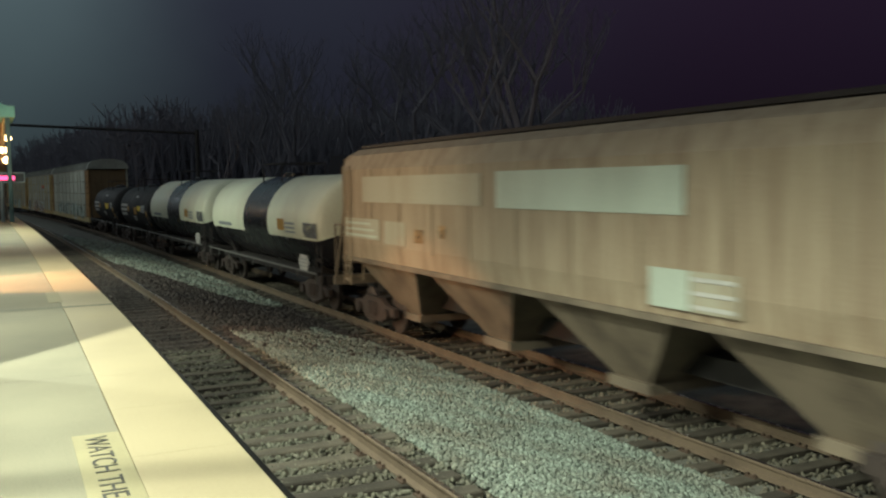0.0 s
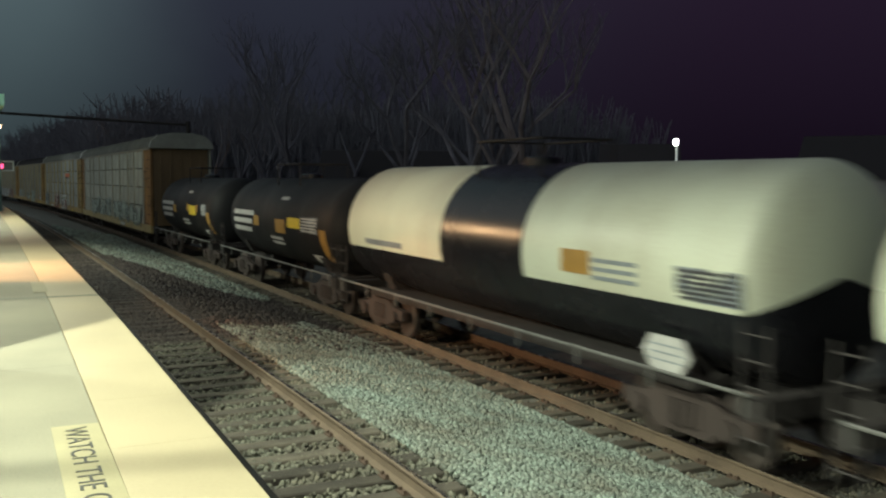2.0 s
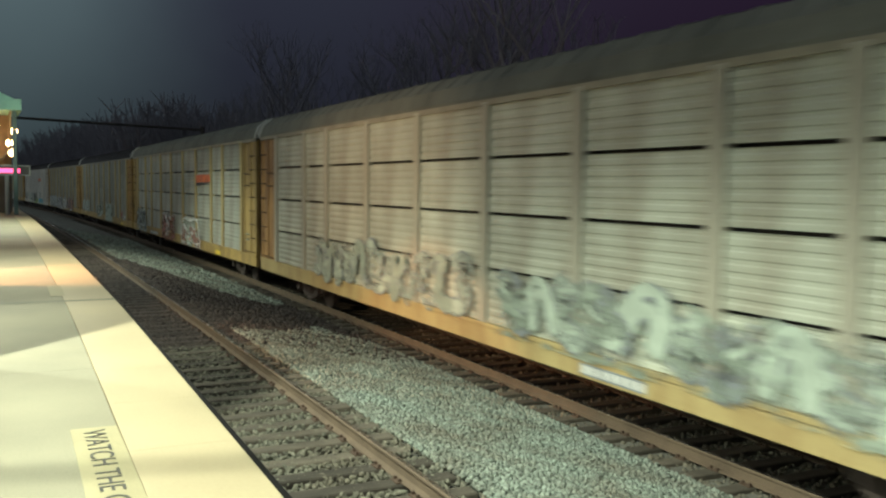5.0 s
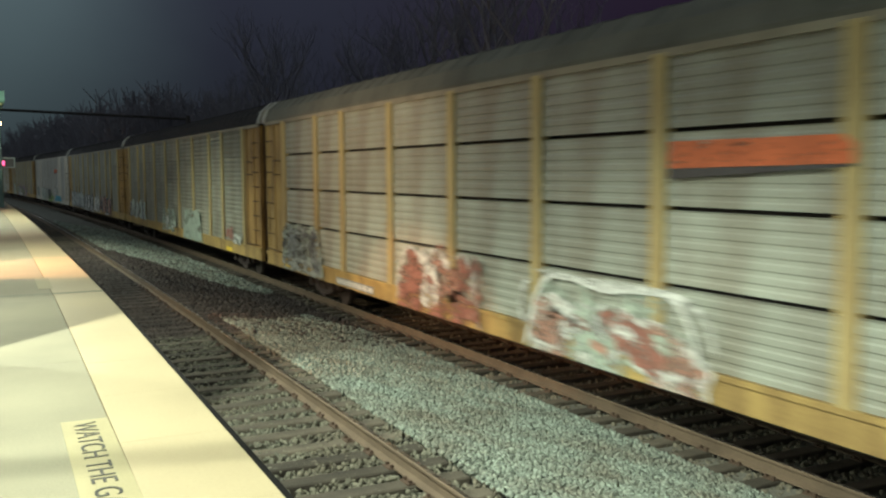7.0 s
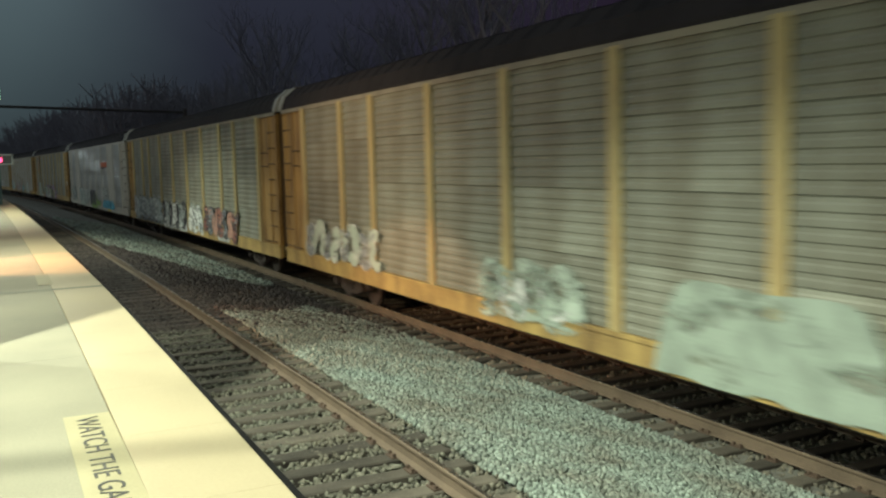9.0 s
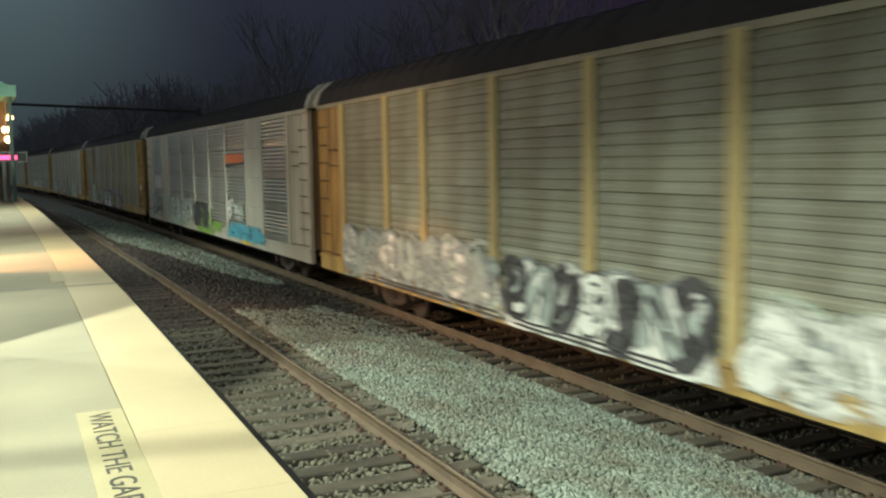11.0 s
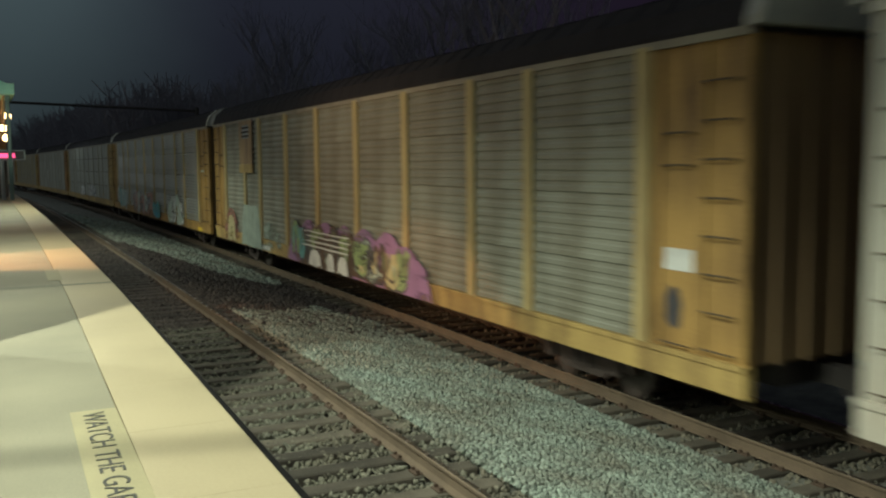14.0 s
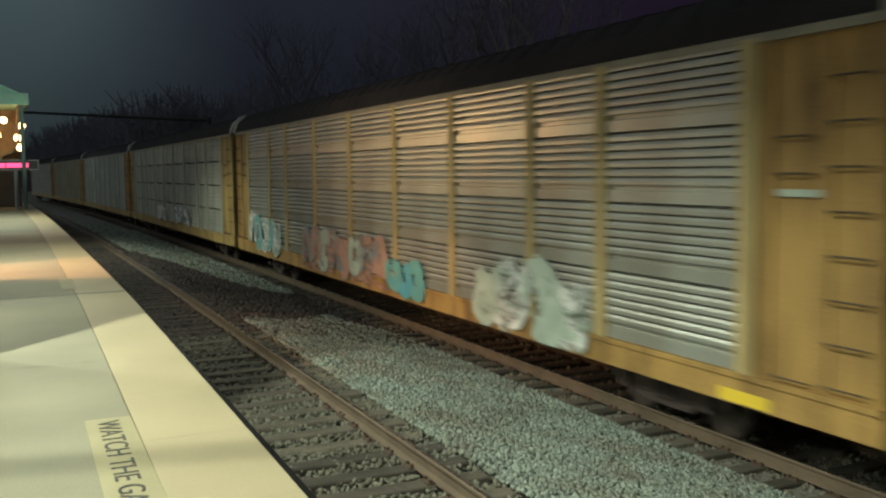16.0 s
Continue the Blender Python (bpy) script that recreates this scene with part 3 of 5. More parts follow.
def ribbon(points, width, x, rng=None, taper=0.55):
    """A sprayed stroke: one flat band of uneven width along a line, at the side's x."""
    n, verts = len(points), []
    for i, (y, z) in enumerate(points):
        (ya, za), (yb, zb) = points[max(i - 1, 0)], points[min(i + 1, n - 1)]
        d = math.hypot(yb - ya, zb - za) or 1
        t = i / (n - 1)
        w = width * (taper + (1 - taper) * min(1, 4 * t * (1 - t) + 0.35)) * (1 + (rng.uniform(-0.12, 0.12) if rng else 0))
        ny, nz = -(zb - za) / d * w, (yb - ya) / d * w
        verts += [(x, y + ny, max(z + nz, SILL_Z + 0.02)), (x - 0.0003, y - ny, max(z - nz, SILL_Z + 0.02))]
    return Shape().add(verts, [(2 * i, 2 * i + 1, 2 * i + 3, 2 * i + 2) for i in range(n - 1)])


def cloud_ring(rng, y0, y1, z0, z1, lobes, bulge):
    """A rounded outline with lobes along its top and an uneven foot."""
    ring, n = [], lobes * 8
    for i in range(n + 1):
        t = i / n
        side = min(1.0, 7 * t, 7 * (1 - t)) ** 0.5
        ring.append((y0 + (y1 - y0) * t, z0 + (z1 - z0) * (side * (1 - bulge) + bulge * side * abs(math.sin(math.pi * lobes * t))) + rng.uniform(-0.012, 0.012)))
    for i in range(n // 2, -1, -1):
        ring.append((y0 + (y1 - y0) * (0.02 + 0.96 * i / (n // 2)), z0 + rng.uniform(-0.07, 0.03)))
    return ring


def backing(car, rng, y0, y1, z0, z1, m, lobes=4, bulge=0.25, edge=None, x=-1.600, label="hazy sprayed backing"):
    y0, y1 = y0 - shift(car), y1 - shift(car)
    ring = [(y, max(z, SILL_Z + 0.02)) for y, z in cloud_ring(rng, y0, y1, z0, z1, lobes, bulge)]
    n = lobes * 8 + 1
    top, foot = ring[:n], ring[n:][::-1]
    verts = [(x, y, z) for y, z in top]
    verts += [(x, y, foot[min(int(i / (n - 1) * (len(foot) - 1) + 0.5), len(foot) - 1)][1]) for i, (y, z) in enumerate(top)]
    part("graffiti_backing", Shape().add(verts, [(i, i + 1, n + i + 1, n + i) for i in range(n - 1)]), m, car, label)
    if edge:
        part("graffiti_outline", ribbon(top, 0.045, x - 0.002, rng, 0.8), edge, car)


def graffiti(car, rng, y0, y1, z0, z1, materials, letters=6, fat=0.32, rim=0.035, streaks=2):
    """A sprayed piece: rounded letters, each a fat stroke with its outline, shine and drips."""
    y0, y1 = y0 - shift(car), y1 - shift(car)
    letters = max(2, round(letters * 1.35))
    step = (y1 - y0) / letters
    h = (z1 - z0) / 2
    for i in range(letters):
        cy, cz = y0 + step * (i + 0.5) + rng.uniform(-0.08, 0.08) * step, (z0 + z1) / 2 + rng.uniform(-0.14, 0.14) * h
        w, g, lean = step * rng.uniform(0.58, 0.82), rng.choice(GLYPHS), rng.uniform(-0.4, 0.4)
        tall = rng.uniform(0.62, 0.86)
        flip = rng.choice((-1, 1))
        line = smooth_line([(cy + flip * a * w * 0.78 + b * lean * w, cz + b * h * tall + a * rng.uniform(-0.1, 0.1) * h) for a, b in g])
        body = min(fat * w, 0.26)
        d = 0.0012 * i
        part("graffiti_outline", ribbon(line, body + rim, -1.603 - d, rng), materials[0], car)
        m = materials[1 + i % (len(materials) - 1)]
        part("graffiti_letter", ribbon(line, body, -1.6038 - d, rng), m, car)
        for _k in range(streaks + 1 if streaks else 0):
            k = rng.randrange(2, len(line) - 8)
            part("graffiti_streak", ribbon(line[k:k + 7], body * rng.uniform(0.12, 0.5), -1.6046 - d, rng), rng.choice(materials), car)


def sprayed_lines(car, rng, y0, y1, heights, width, m, x=-1.622):
    """Long thin strokes sprayed along the side."""
    y0, y1 = y0 - shift(car), y1 - shift(car)
    for z in heights:
        a, b = y0 + rng.uniform(0, 0.5), y1 - rng.uniform(0, 0.5)
        part("graffiti_streak", ribbon([(a + (b - a) * k / 8, z + rng.uniform(-0.012, 0.012)) for k in range(9)], width * rng.uniform(0.7, 1.2), x, rng), m, car)


# how far each rack stands off an even spacing
SLACK = [0.0, -0.2, -0.3, -0.4, -0.3, 0.45, 0.7, 0.6, 0.6, 0.6, 0.6]


def shift(car):
    return SLACK[CARS.index(car)]


def rack(index, label, style, panel_m, post_m, end_m, sill_m, roof_m):
    q = 77.6 + 28.6 * index + 14.3 + SLACK[index]
    car = car_root("auto_rack_car", label, "rail car", q)
    key = (style, panel_m.name)
    # solid dark box stands for the shaded hollow behind the panel gaps
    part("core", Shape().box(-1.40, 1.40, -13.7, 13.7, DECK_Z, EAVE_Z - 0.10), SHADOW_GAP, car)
    part("underframe", Shape().box(-0.7, 0.7, -13.6, 13.6, 0.72, DECK_Z - 0.01).box(-1.3, 1.3, -7.5, 7.5, 0.62, 0.72), STEEL_DARK, car)
    rk = ("roof", roof_m.name)
    if rk not in PANEL_CACHE:
        PANEL_CACHE[rk] = roof_mesh(roof_m)
    part("roof", PANEL_CACHE[rk], None, car)
    if "cap" not in PANEL_CACHE:
        PANEL_CACHE["cap"] = Shape().prism([(x * 1.012, z + 0.04) for x, z in ROOF_PROFILE], -0.22, 0.06).mesh("roof_cap", CAP_PALE)
    part("roof_cap", PANEL_CACHE["cap"], None, car, "pale metal roof end cap", at=pose(0, -13.86, 0))
    part("roof_cap", PANEL_CACHE["cap"], None, car, at=pose(0, 13.86, 0, 0, 0, 180))
    sk = ("sill", sill_m.name)
    if sk not in PANEL_CACHE:
        PANEL_CACHE[sk] = [Shape().box(x0, x1, -13.9, 13.9, SILL_Z, DECK_Z).box(min(x0, x1) - (0.03 if x0 < 0 else -0.0), max(x0, x1) + (0.03 if x0 > 0 else 0), -13.9, 13.9, DECK_Z - 0.05, DECK_Z + 0.02).mesh("side_sill", sill_m) for x0, x1 in ((-1.55, -1.43), (1.43, 1.55))]
    for me in PANEL_CACHE[sk]:
        part("side_sill", me, None, car)
    pk = post_m.name
    if pk not in POST_MESHES:
        POST_MESHES[pk] = (Shape().soft_box(-1.585, -1.42, -0.14, 0.14, DECK_Z + 0.02, EAVE_Z - 0.10, 0.02).mesh("post", post_m),
                           Shape().box(-1.57, -1.50, -13.9, 13.9, EAVE_Z - 0.16, EAVE_Z - 0.06).mesh("top_rail", post_m if post_m is POST_WHITE else EAVE_DULL))
    for y in POSTS:
        part("post", POST_MESHES[pk][0], None, car, at=pose(0, y, 0))
    part("top_rail", POST_MESHES[pk][1], None, car)
    for a, b in zip(POSTS, POSTS[1:]):
        w = round(b - a, 2)
        if (key, w) not in PANEL_CACHE:
            PANEL_CACHE[key, w] = plain_mesh(w, post_m) if style == "louver" and w < 2 and post_m is POST_WHITE else panel_mesh(w, style, panel_m)
        for r in range(4):
            part("panel", PANEL_CACHE[key, w], None, car, at=pose(-1.53, (a + b) / 2, DECK_Z + 0.03 + r * ROW))
    part("far_side", Shape().box(1.42, 1.52, -13.8, 13.8, DECK_Z + 0.02, EAVE_Z - 0.10), panel_m, car)
    for sgn in (-1, 1):
        y0, y1 = sorted((sgn * 12.14, sgn * 13.85))
        part("end_panel", Shape().box(-1.50, -1.41, y0, y1, DECK_Z + 0.02, EAVE_Z - 0.10), end_m, car)
        for k in (12.28, 13.10, 13.78):
            part("end_post", Shape().soft_box(-1.535, -1.49, sgn * k - 0.09, sgn * k + 0.09, DECK_Z + 0.02, EAVE_Z - 0.12, 0.02), end_m, car)
        y0, y1 = sorted((sgn * 13.72, sgn * 13.80))
        door = part("end_door", Shape().box(-1.36, 1.36, y0, y1, DECK_Z, EAVE_Z - 0.12), DOOR_BROWN, car)
        y0, y1 = sorted((sgn * 13.80, sgn * 13.86))
        for k in (-1.0, -0.5, 0.0, 0.5, 1.0):
            part("door_rib", Shape().box(k - 0.04, k + 0.04, y0, y1, DECK_Z, EAVE_Z - 0.12), DOOR_BROWN, door)
        for k, heights in ((13.44, [DECK_Z + 0.12 + 0.46 * i for i in range(8)]), (12.70, (DECK_Z + 0.10, DECK_Z + 2.35, DECK_Z + 2.75))):
            for z in heights:
                rung = Shape().tube((-1.60, sgn * k - 0.24, z), (-1.60, sgn * k + 0.24, z), 0.013, sides=6)
                for e in (-0.23, 0.23):
                    rung.tube((-1.60, sgn * k + e, z), (-1.49, sgn * k + e, z - 0.03), 0.014, sides=5)
                part("grab_iron", rung, RUNG, car)
        truck(car, sgn * 10.05)
    couplers(car, 14.3)
    return car


RUNG = mat("grimy_rung_steel", (0.07, 0.05, 0.03), 0.7, vary=0.4, scale=6)
EAVE_DULL = mat("dull_eave_rail", (0.235, 0.22, 0.165), 0.65, vary=0.35, scale=1.5, streak=0.3)
CAP_PALE = mat("pale_cap_metal", (0.30, 0.31, 0.27), 0.55, vary=0.25, scale=2)
DOOR_BROWN = mat("brown_end_doors", (0.18, 0.12, 0.06), 0.7, vary=0.3, scale=1.2, streak=0.3)
SHINY = mat("bare_metal_louvres", (0.38, 0.40, 0.35), 0.36, metal=0.5, vary=0.2, scale=0.8, streak=0.4, dirt=(0.26, 0.2, 0.14), per_object=0.1)
GALV = mat("weathered_grey_panels", (0.30, 0.325, 0.275), 0.6, metal=0.0, vary=0.25, scale=1.1, streak=0.35, dirt=(0.15, 0.115, 0.075), dirt_amount=0.75, per_object=0.13)
GALV_PALE = mat("pale_weathered_panels", (0.40, 0.43, 0.35), 0.6, vary=0.25, scale=1.1, streak=0.35, dirt=(0.20, 0.16, 0.11), dirt_amount=0.75, per_object=0.13)
GALV_BROWN = mat("brown_grey_panels", (0.205, 0.213, 0.168), 0.62, metal=0.0, vary=0.3, scale=1.1, streak=0.35, dirt=(0.095, 0.078, 0.045), dirt_amount=0.75, per_object=0.15)
SILVER = mat("silver_white_panels", (0.44, 0.45, 0.41), 0.33, metal=0.7, vary=0.2, scale=0.8, streak=0.4, dirt=(0.30, 0.26, 0.2), per_object=0.08)
POST_TAN = mat("tan_yellow_posts", (0.37, 0.30, 0.135), 0.6, vary=0.35, scale=2.2, streak=0.3, dirt=(0.25, 0.14, 0.05))
POST_GREY = mat("grey_posts", (0.34, 0.33, 0.26), 0.6, vary=0.25, scale=1.2, streak=0.3)
POST_WHITE = mat("white_posts", (0.47, 0.47, 0.40), 0.5, vary=0.15, scale=1.2, streak=0.3, dirt=(0.35, 0.25, 0.18))
END_ORANGE = mat("orange_yellow_ends", (0.36, 0.205, 0.07), 0.65, vary=0.35, scale=2.0, streak=0.3, dirt=(0.12, 0.06, 0.025), dirt_amount=0.85)
END_AMBER = mat("amber_ends", (0.35, 0.215, 0.062), 0.65, vary=0.4, scale=2.0, streak=0.3, dirt=(0.11, 0.06, 0.02), dirt_amount=0.85)
END_YELLOW = mat("yellow_ends", (0.38, 0.27, 0.09), 0.65, vary=0.35, scale=2.0, streak=0.3, dirt=(0.13, 0.075, 0.03), dirt_amount=0.85)
ROOF_GREY = mat("dull_roof_steel", (0.026, 0.024, 0.026), 0.85, vary=0.3, scale=0.8)
ROOF_PALE = mat("pale_roof_steel", (0.13, 0.135, 0.115), 0.8, vary=0.3, scale=0.8)
for _m in (ROOF_GREY, ROOF_PALE):
    _m.node_tree.nodes["Principled BSDF"].inputs["Specular IOR Level"].default_value = 0.12
FLAG_ORANGE = mat("orange_red_emblem", (0.58, 0.14, 0.05), 0.6, vary=0.2, scale=2, streak=0.3)
G_WHITE = mat("white_spray_paint", (0.62, 0.64, 0.60), 0.6, vary=0.25, scale=3)
G_BLACK = mat("black_spray_paint", (0.05, 0.05, 0.055), 0.6, vary=0.3, scale=3)
G_RED = mat("faded_red_spray", (0.27, 0.115, 0.085), 0.65, vary=0.3, scale=3)
G_BLUE = mat("blue_spray_paint", (0.08, 0.34, 0.45), 0.6, vary=0.2, scale=3)
G_TEAL = mat("teal_spray_paint", (0.12, 0.34, 0.33), 0.6, vary=0.2, scale=3)
G_GREEN = mat("green_spray_paint", (0.19, 0.33, 0.07), 0.6, vary=0.25, scale=3)
G_PURPLE = mat("purple_spray_paint", (0.27, 0.15, 0.28), 0.6, vary=0.2, scale=3)
G_UMBER = mat("dark_brown_spray", (0.085, 0.055, 0.035), 0.65, vary=0.4, scale=3)
G_LEAF = mat("moss_green_spray", (0.24, 0.33, 0.14), 0.6, vary=0.35, scale=3)
TAN_PANEL = mat("tan_panel_paint", (0.30, 0.20, 0.10), 0.65, vary=0.3, scale=2.0, streak=0.3, dirt=(0.14, 0.085, 0.05), dirt_amount=0.8)
G_CREAM = mat("pale_yellow_spray", (0.42, 0.38, 0.20), 0.6, vary=0.25, scale=3)
G_SILVER = mat("silvery_spray_paint", (0.30, 0.345, 0.325), 0.5, vary=0.3, scale=3)
G_GREY = mat("grey_spray_paint", (0.22, 0.25, 0.26), 0.6, vary=0.3, scale=3)
G_PINK = mat("salmon_spray_paint", (0.42, 0.24, 0.18), 0.6, vary=0.2, scale=3)
G_PALE = mat("pale_green_spray", (0.40, 0.48, 0.40), 0.6, vary=0.25, scale=3)
G_MOSS = mat("pale_moss_spray", (0.27, 0.33, 0.27), 0.6, vary=0.3, scale=3)
G_OCHRE = mat("bright_yellow_paint", (0.72, 0.52, 0.04), 0.6, vary=0.15, scale=3)


def worn(name, source, keep, scale, stretch=3.0):
    """The same paint, worn through in flakes and smears so that the side shows between."""
    m = source.copy()
    m.name = name
    n, l = m.node_tree.nodes, m.node_tree.links
    out = next(x for x in n if x.type == "OUTPUT_MATERIAL")
    face = out.inputs[0].links[0].from_socket
    co, mp, noise, ramp = n.new("ShaderNodeTexCoord"), n.new("ShaderNodeMapping"), n.new("ShaderNodeTexNoise"), n.new("ShaderNodeMapRange")
    mp.inputs["Scale"].default_value = (scale, scale / stretch, scale)
    noise.inputs["Scale"].default_value, noise.inputs["Detail"].default_value, noise.inputs["Roughness"].default_value = 1.0, 5.0, 0.65
    ramp.inputs["From Min"].default_value, ramp.inputs["From Max"].default_value = 0.68 - keep * 0.5, 0.86 - keep * 0.5
    clear, mix = n.new("ShaderNodeBsdfTransparent"), n.new("ShaderNodeMixShader")
    l.new(co.outputs["Object"], mp.inputs[0])
    l.new(mp.outputs[0], noise.inputs["Vector"])
    l.new(noise.outputs[0], ramp.inputs["Value"])
    l.new(ramp.outputs[0], mix.inputs[0])
    l.new(clear.outputs[0], mix.inputs[1])
    l.new(face, mix.inputs[2])
    l.new(mix.outputs[0], out.inputs[0])
    return m


W_WHITE = worn("worn_white_spray", G_WHITE, 0.55, 5.0)
W_BRIGHT = worn("thin_white_spray", G_WHITE, 0.75, 4.0)
W_RED = worn("worn_red_spray", G_RED, 0.55, 4.0)
W_PINK = worn("worn_salmon_spray", G_PINK, 0.5, 4.0)
W_PALE = worn("worn_pale_spray", G_PALE, 0.5, 4.0)
W_MOSS = worn("worn_moss_spray", G_MOSS, 0.5, 3.0)
W_SILVER = worn("worn_silvery_spray", G_SILVER, 0.6, 5.0)
W_GREY = worn("worn_grey_spray", G_GREY, 0.55, 4.0)
W_BLACK = worn("worn_black_spray", G_BLACK, 0.65, 5.0)
W_PURPLE = worn("worn_purple_spray", G_PURPLE, 0.75, 3.0)
W_PATCH = worn("thin_pale_paint", G_MOSS, 0.78, 2.6, 3.0)
W_CREAM = worn("worn_cream_spray", G_CREAM, 0.7, 4.0)
W_TEAL = worn("worn_teal_spray", G_TEAL, 0.5, 5.0)
W_BLUE = worn("worn_blue_spray", G_BLUE, 0.72, 5.0, 5.0)
W_LEAF = worn("worn_moss_green_spray", G_LEAF, 0.7, 5.0)
W_GREEN = worn("worn_green_spray", G_GREEN, 0.5, 5.0)
W_FLAG = worn("worn_emblem_paint", FLAG_ORANGE, 0.80, 16.0, 3.0)


def emblem(car, y0, y1, z0, z1, paint):
    y0, y1 = y0 - shift(car), y1 - shift(car)
    s = Shape().add([(-1.602, y0, z0 + 0.11), (-1.602, y1, z0 + 0.07), (-1.602, y1, z1), (-1.602, y0 + 0.15, z1), (-1.602, y0, z1 - 0.1)], [(0, 1, 2, 3, 4)])
    part("emblem", s, paint, car, "orange-red emblem panel")
    part("emblem_underline", Shape().add([(-1.603, y0, z0 + 0.08), (-1.603, y1, z0 - 0.06), (-1.603, y1, z0 + 0.065), (-1.603, y0, z0 + 0.105)], [(0, 1, 2, 3)]), G_BLACK, car)


RACKS = [
    ("weathered grey auto rack car with orange ends and pale graffiti", "gap", GALV_PALE, POST_GREY, END_ORANGE, POST_TAN, ROOF_PALE),
    ("grey auto rack car with tan posts and faded red graffiti", "gap", GALV, POST_TAN, END_YELLOW, END_YELLOW, ROOF_PALE),
    ("brownish auto rack car with orange ends and yellow sill", "fine", GALV_BROWN, POST_TAN, END_AMBER, END_YELLOW, ROOF_GREY),
    ("brown-grey auto rack car with yellow posts and black and white graffiti", "fine", GALV_BROWN, POST_TAN, END_AMBER, END_YELLOW, ROOF_GREY),
    ("silver-white louvred auto rack car with blue and green graffiti", "louver", SILVER, POST_WHITE, POST_WHITE, POST_WHITE, ROOF_GREY),
    ("grey-brown auto rack car with purple graffiti and yellow sill", "fine", GALV_BROWN, POST_TAN, END_AMBER, END_YELLOW, ROOF_GREY),
    ("louvred grey auto rack car with yellow ends and pastel graffiti", "louver", SHINY, POST_TAN, END_AMBER, END_AMBER, ROOF_GREY),
    ("grey auto rack car with yellow ends and a white tag", "gap", GALV, POST_GREY, END_YELLOW, END_YELLOW, ROOF_GREY),
    ("grey auto rack car with orange ends", "fine", GALV, POST_GREY, END_ORANGE, END_YELLOW, ROOF_GREY),
    ("grey-brown auto rack car with yellow ends", "fine", GALV_BROWN, POST_TAN, END_YELLOW, END_YELLOW, ROOF_GREY),
    ("grey auto rack car at the tail of the train", "gap", GALV, POST_GREY, END_ORANGE, POST_TAN, ROOF_GREY),
]
CARS = []
for i, spec in enumerate(RACKS):
    CARS.append(rack(i, *spec))
rg = random.Random(7)
# tags: car, start and end from the front of the car, heights above the rail, colours
backing(CARS[0], rg, -11.6, -2.0, 1.0, 2.1, W_MOSS, 7)
graffiti(CARS[0], rg, -11.4, -2.2, 1.1, 2.1, [W_GREY, G_PALE, W_MOSS, W_PALE], 8)
graffiti(CARS[0], rg, -1.0, 8.0, 1.1, 2.2, [W_GREY, W_PALE, G_MOSS, W_PALE], 9)
backing(CARS[1], rg, 8.4, 12.0, 0.76, 2.1, W_SILVER, 3, 0.15, W_PALE)
graffiti(CARS[1], rg, 8.7, 11.9, 0.9, 2.0, [W_BLACK, W_GREY, W_PALE, W_SILVER], 4, 0.26, 0.03)
backing(CARS[1], rg, 0.1, 3.7, 0.76, 2.0, W_RED, 3, 0.15, W_WHITE, label="faded red sprayed backing")
graffiti(CARS[1], rg, 0.3, 3.5, 0.85, 1.95, [W_PINK, W_RED, W_PINK, W_WHITE], 3, 0.5, 0.03, 1)
backing(CARS[1], rg, -5.5, -1.4, 0.76, 1.95, W_PALE, 2, 0.08, G_WHITE, label="pale sprayed bubble with a white rim")
graffiti(CARS[1], rg, -5.2, -1.7, 0.80, 1.45, [W_WHITE, W_PINK, W_RED, W_PALE], 3, 0.5, 0.04, 1)
part("graffiti_outline", ribbon(smooth_line([(-5.5, 0.9), (-5.6, 1.4), (-5.3, 1.85), (-4.4, 1.98), (-3.0, 1.95), (-1.8, 1.95), (-1.3, 1.6), (-1.35, 1.1), (-1.9, 0.82)]), 0.05, -1.612, rg), W_WHITE, CARS[1], at=pose(0, -shift(CARS[1]), 0))
emblem(CARS[1], -7.45, -4.75, 3.46, 3.86, W_FLAG)
backing(CARS[2], rg, -6.2, -2.6, 0.8, 2.0, W_PATCH, 2, 0.03, label="pale painted-over area")
backing(CARS[2], rg, -1.2, 2.2, 0.95, 1.95, W_PALE, 3, 0.2, label="pale painted-over area")
graffiti(CARS[2], rg, -0.8, 2.0, 1.0, 1.8, [W_PALE, W_PALE, W_MOSS, W_WHITE], 3, 0.4)
graffiti(CARS[2], rg, -10.9, -10.0, 1.25, 1.6, [W_RED, G_RED], 2, streaks=0)
graffiti(CARS[2], rg, -11.9, -11.0, 1.1, 1.4, [W_PALE, W_WHITE], 2, streaks=0)
graffiti(CARS[2], rg, 6.5, 11.5, 1.1, 2.0, [W_WHITE, G_PALE, W_GREY], 6)
backing(CARS[3], rg, -1.7, 3.5, 0.76, 1.98, W_BRIGHT, 4, 0.22, W_GREY, label="white sprayed backing of the letters")
graffiti(CARS[3], rg, -1.5, 3.4, 0.88, 1.9, [G_BLACK, W_BLACK, G_SILVER, W_BLACK, G_WHITE], 5, 0.36, 0.05, 4)
sprayed_lines(CARS[3], rg, -1.4, 3.2, (0.82, 0.9), 0.02, G_BLACK)
backing(CARS[3], rg, 3.4, 11.5, 0.80, 2.05, W_SILVER, 7, 0.2, W_GREY, label="silvery sprayed backing")
backing(CARS[3], rg, 3.6, 6.2, 0.85, 2.1, W_PALE, 2, 0.2, W_WHITE, x=-1.6012)
graffiti(CARS[3], rg, 3.7, 11.4, 0.95, 2.0, [G_GREY, W_SILVER, G_SILVER, W_WHITE, W_SILVER], 8, 0.34, 0.07, 3)
sprayed_lines(CARS[3], rg, 3.2, 10.0, (0.84, 0.92), 0.035, W_BLACK)
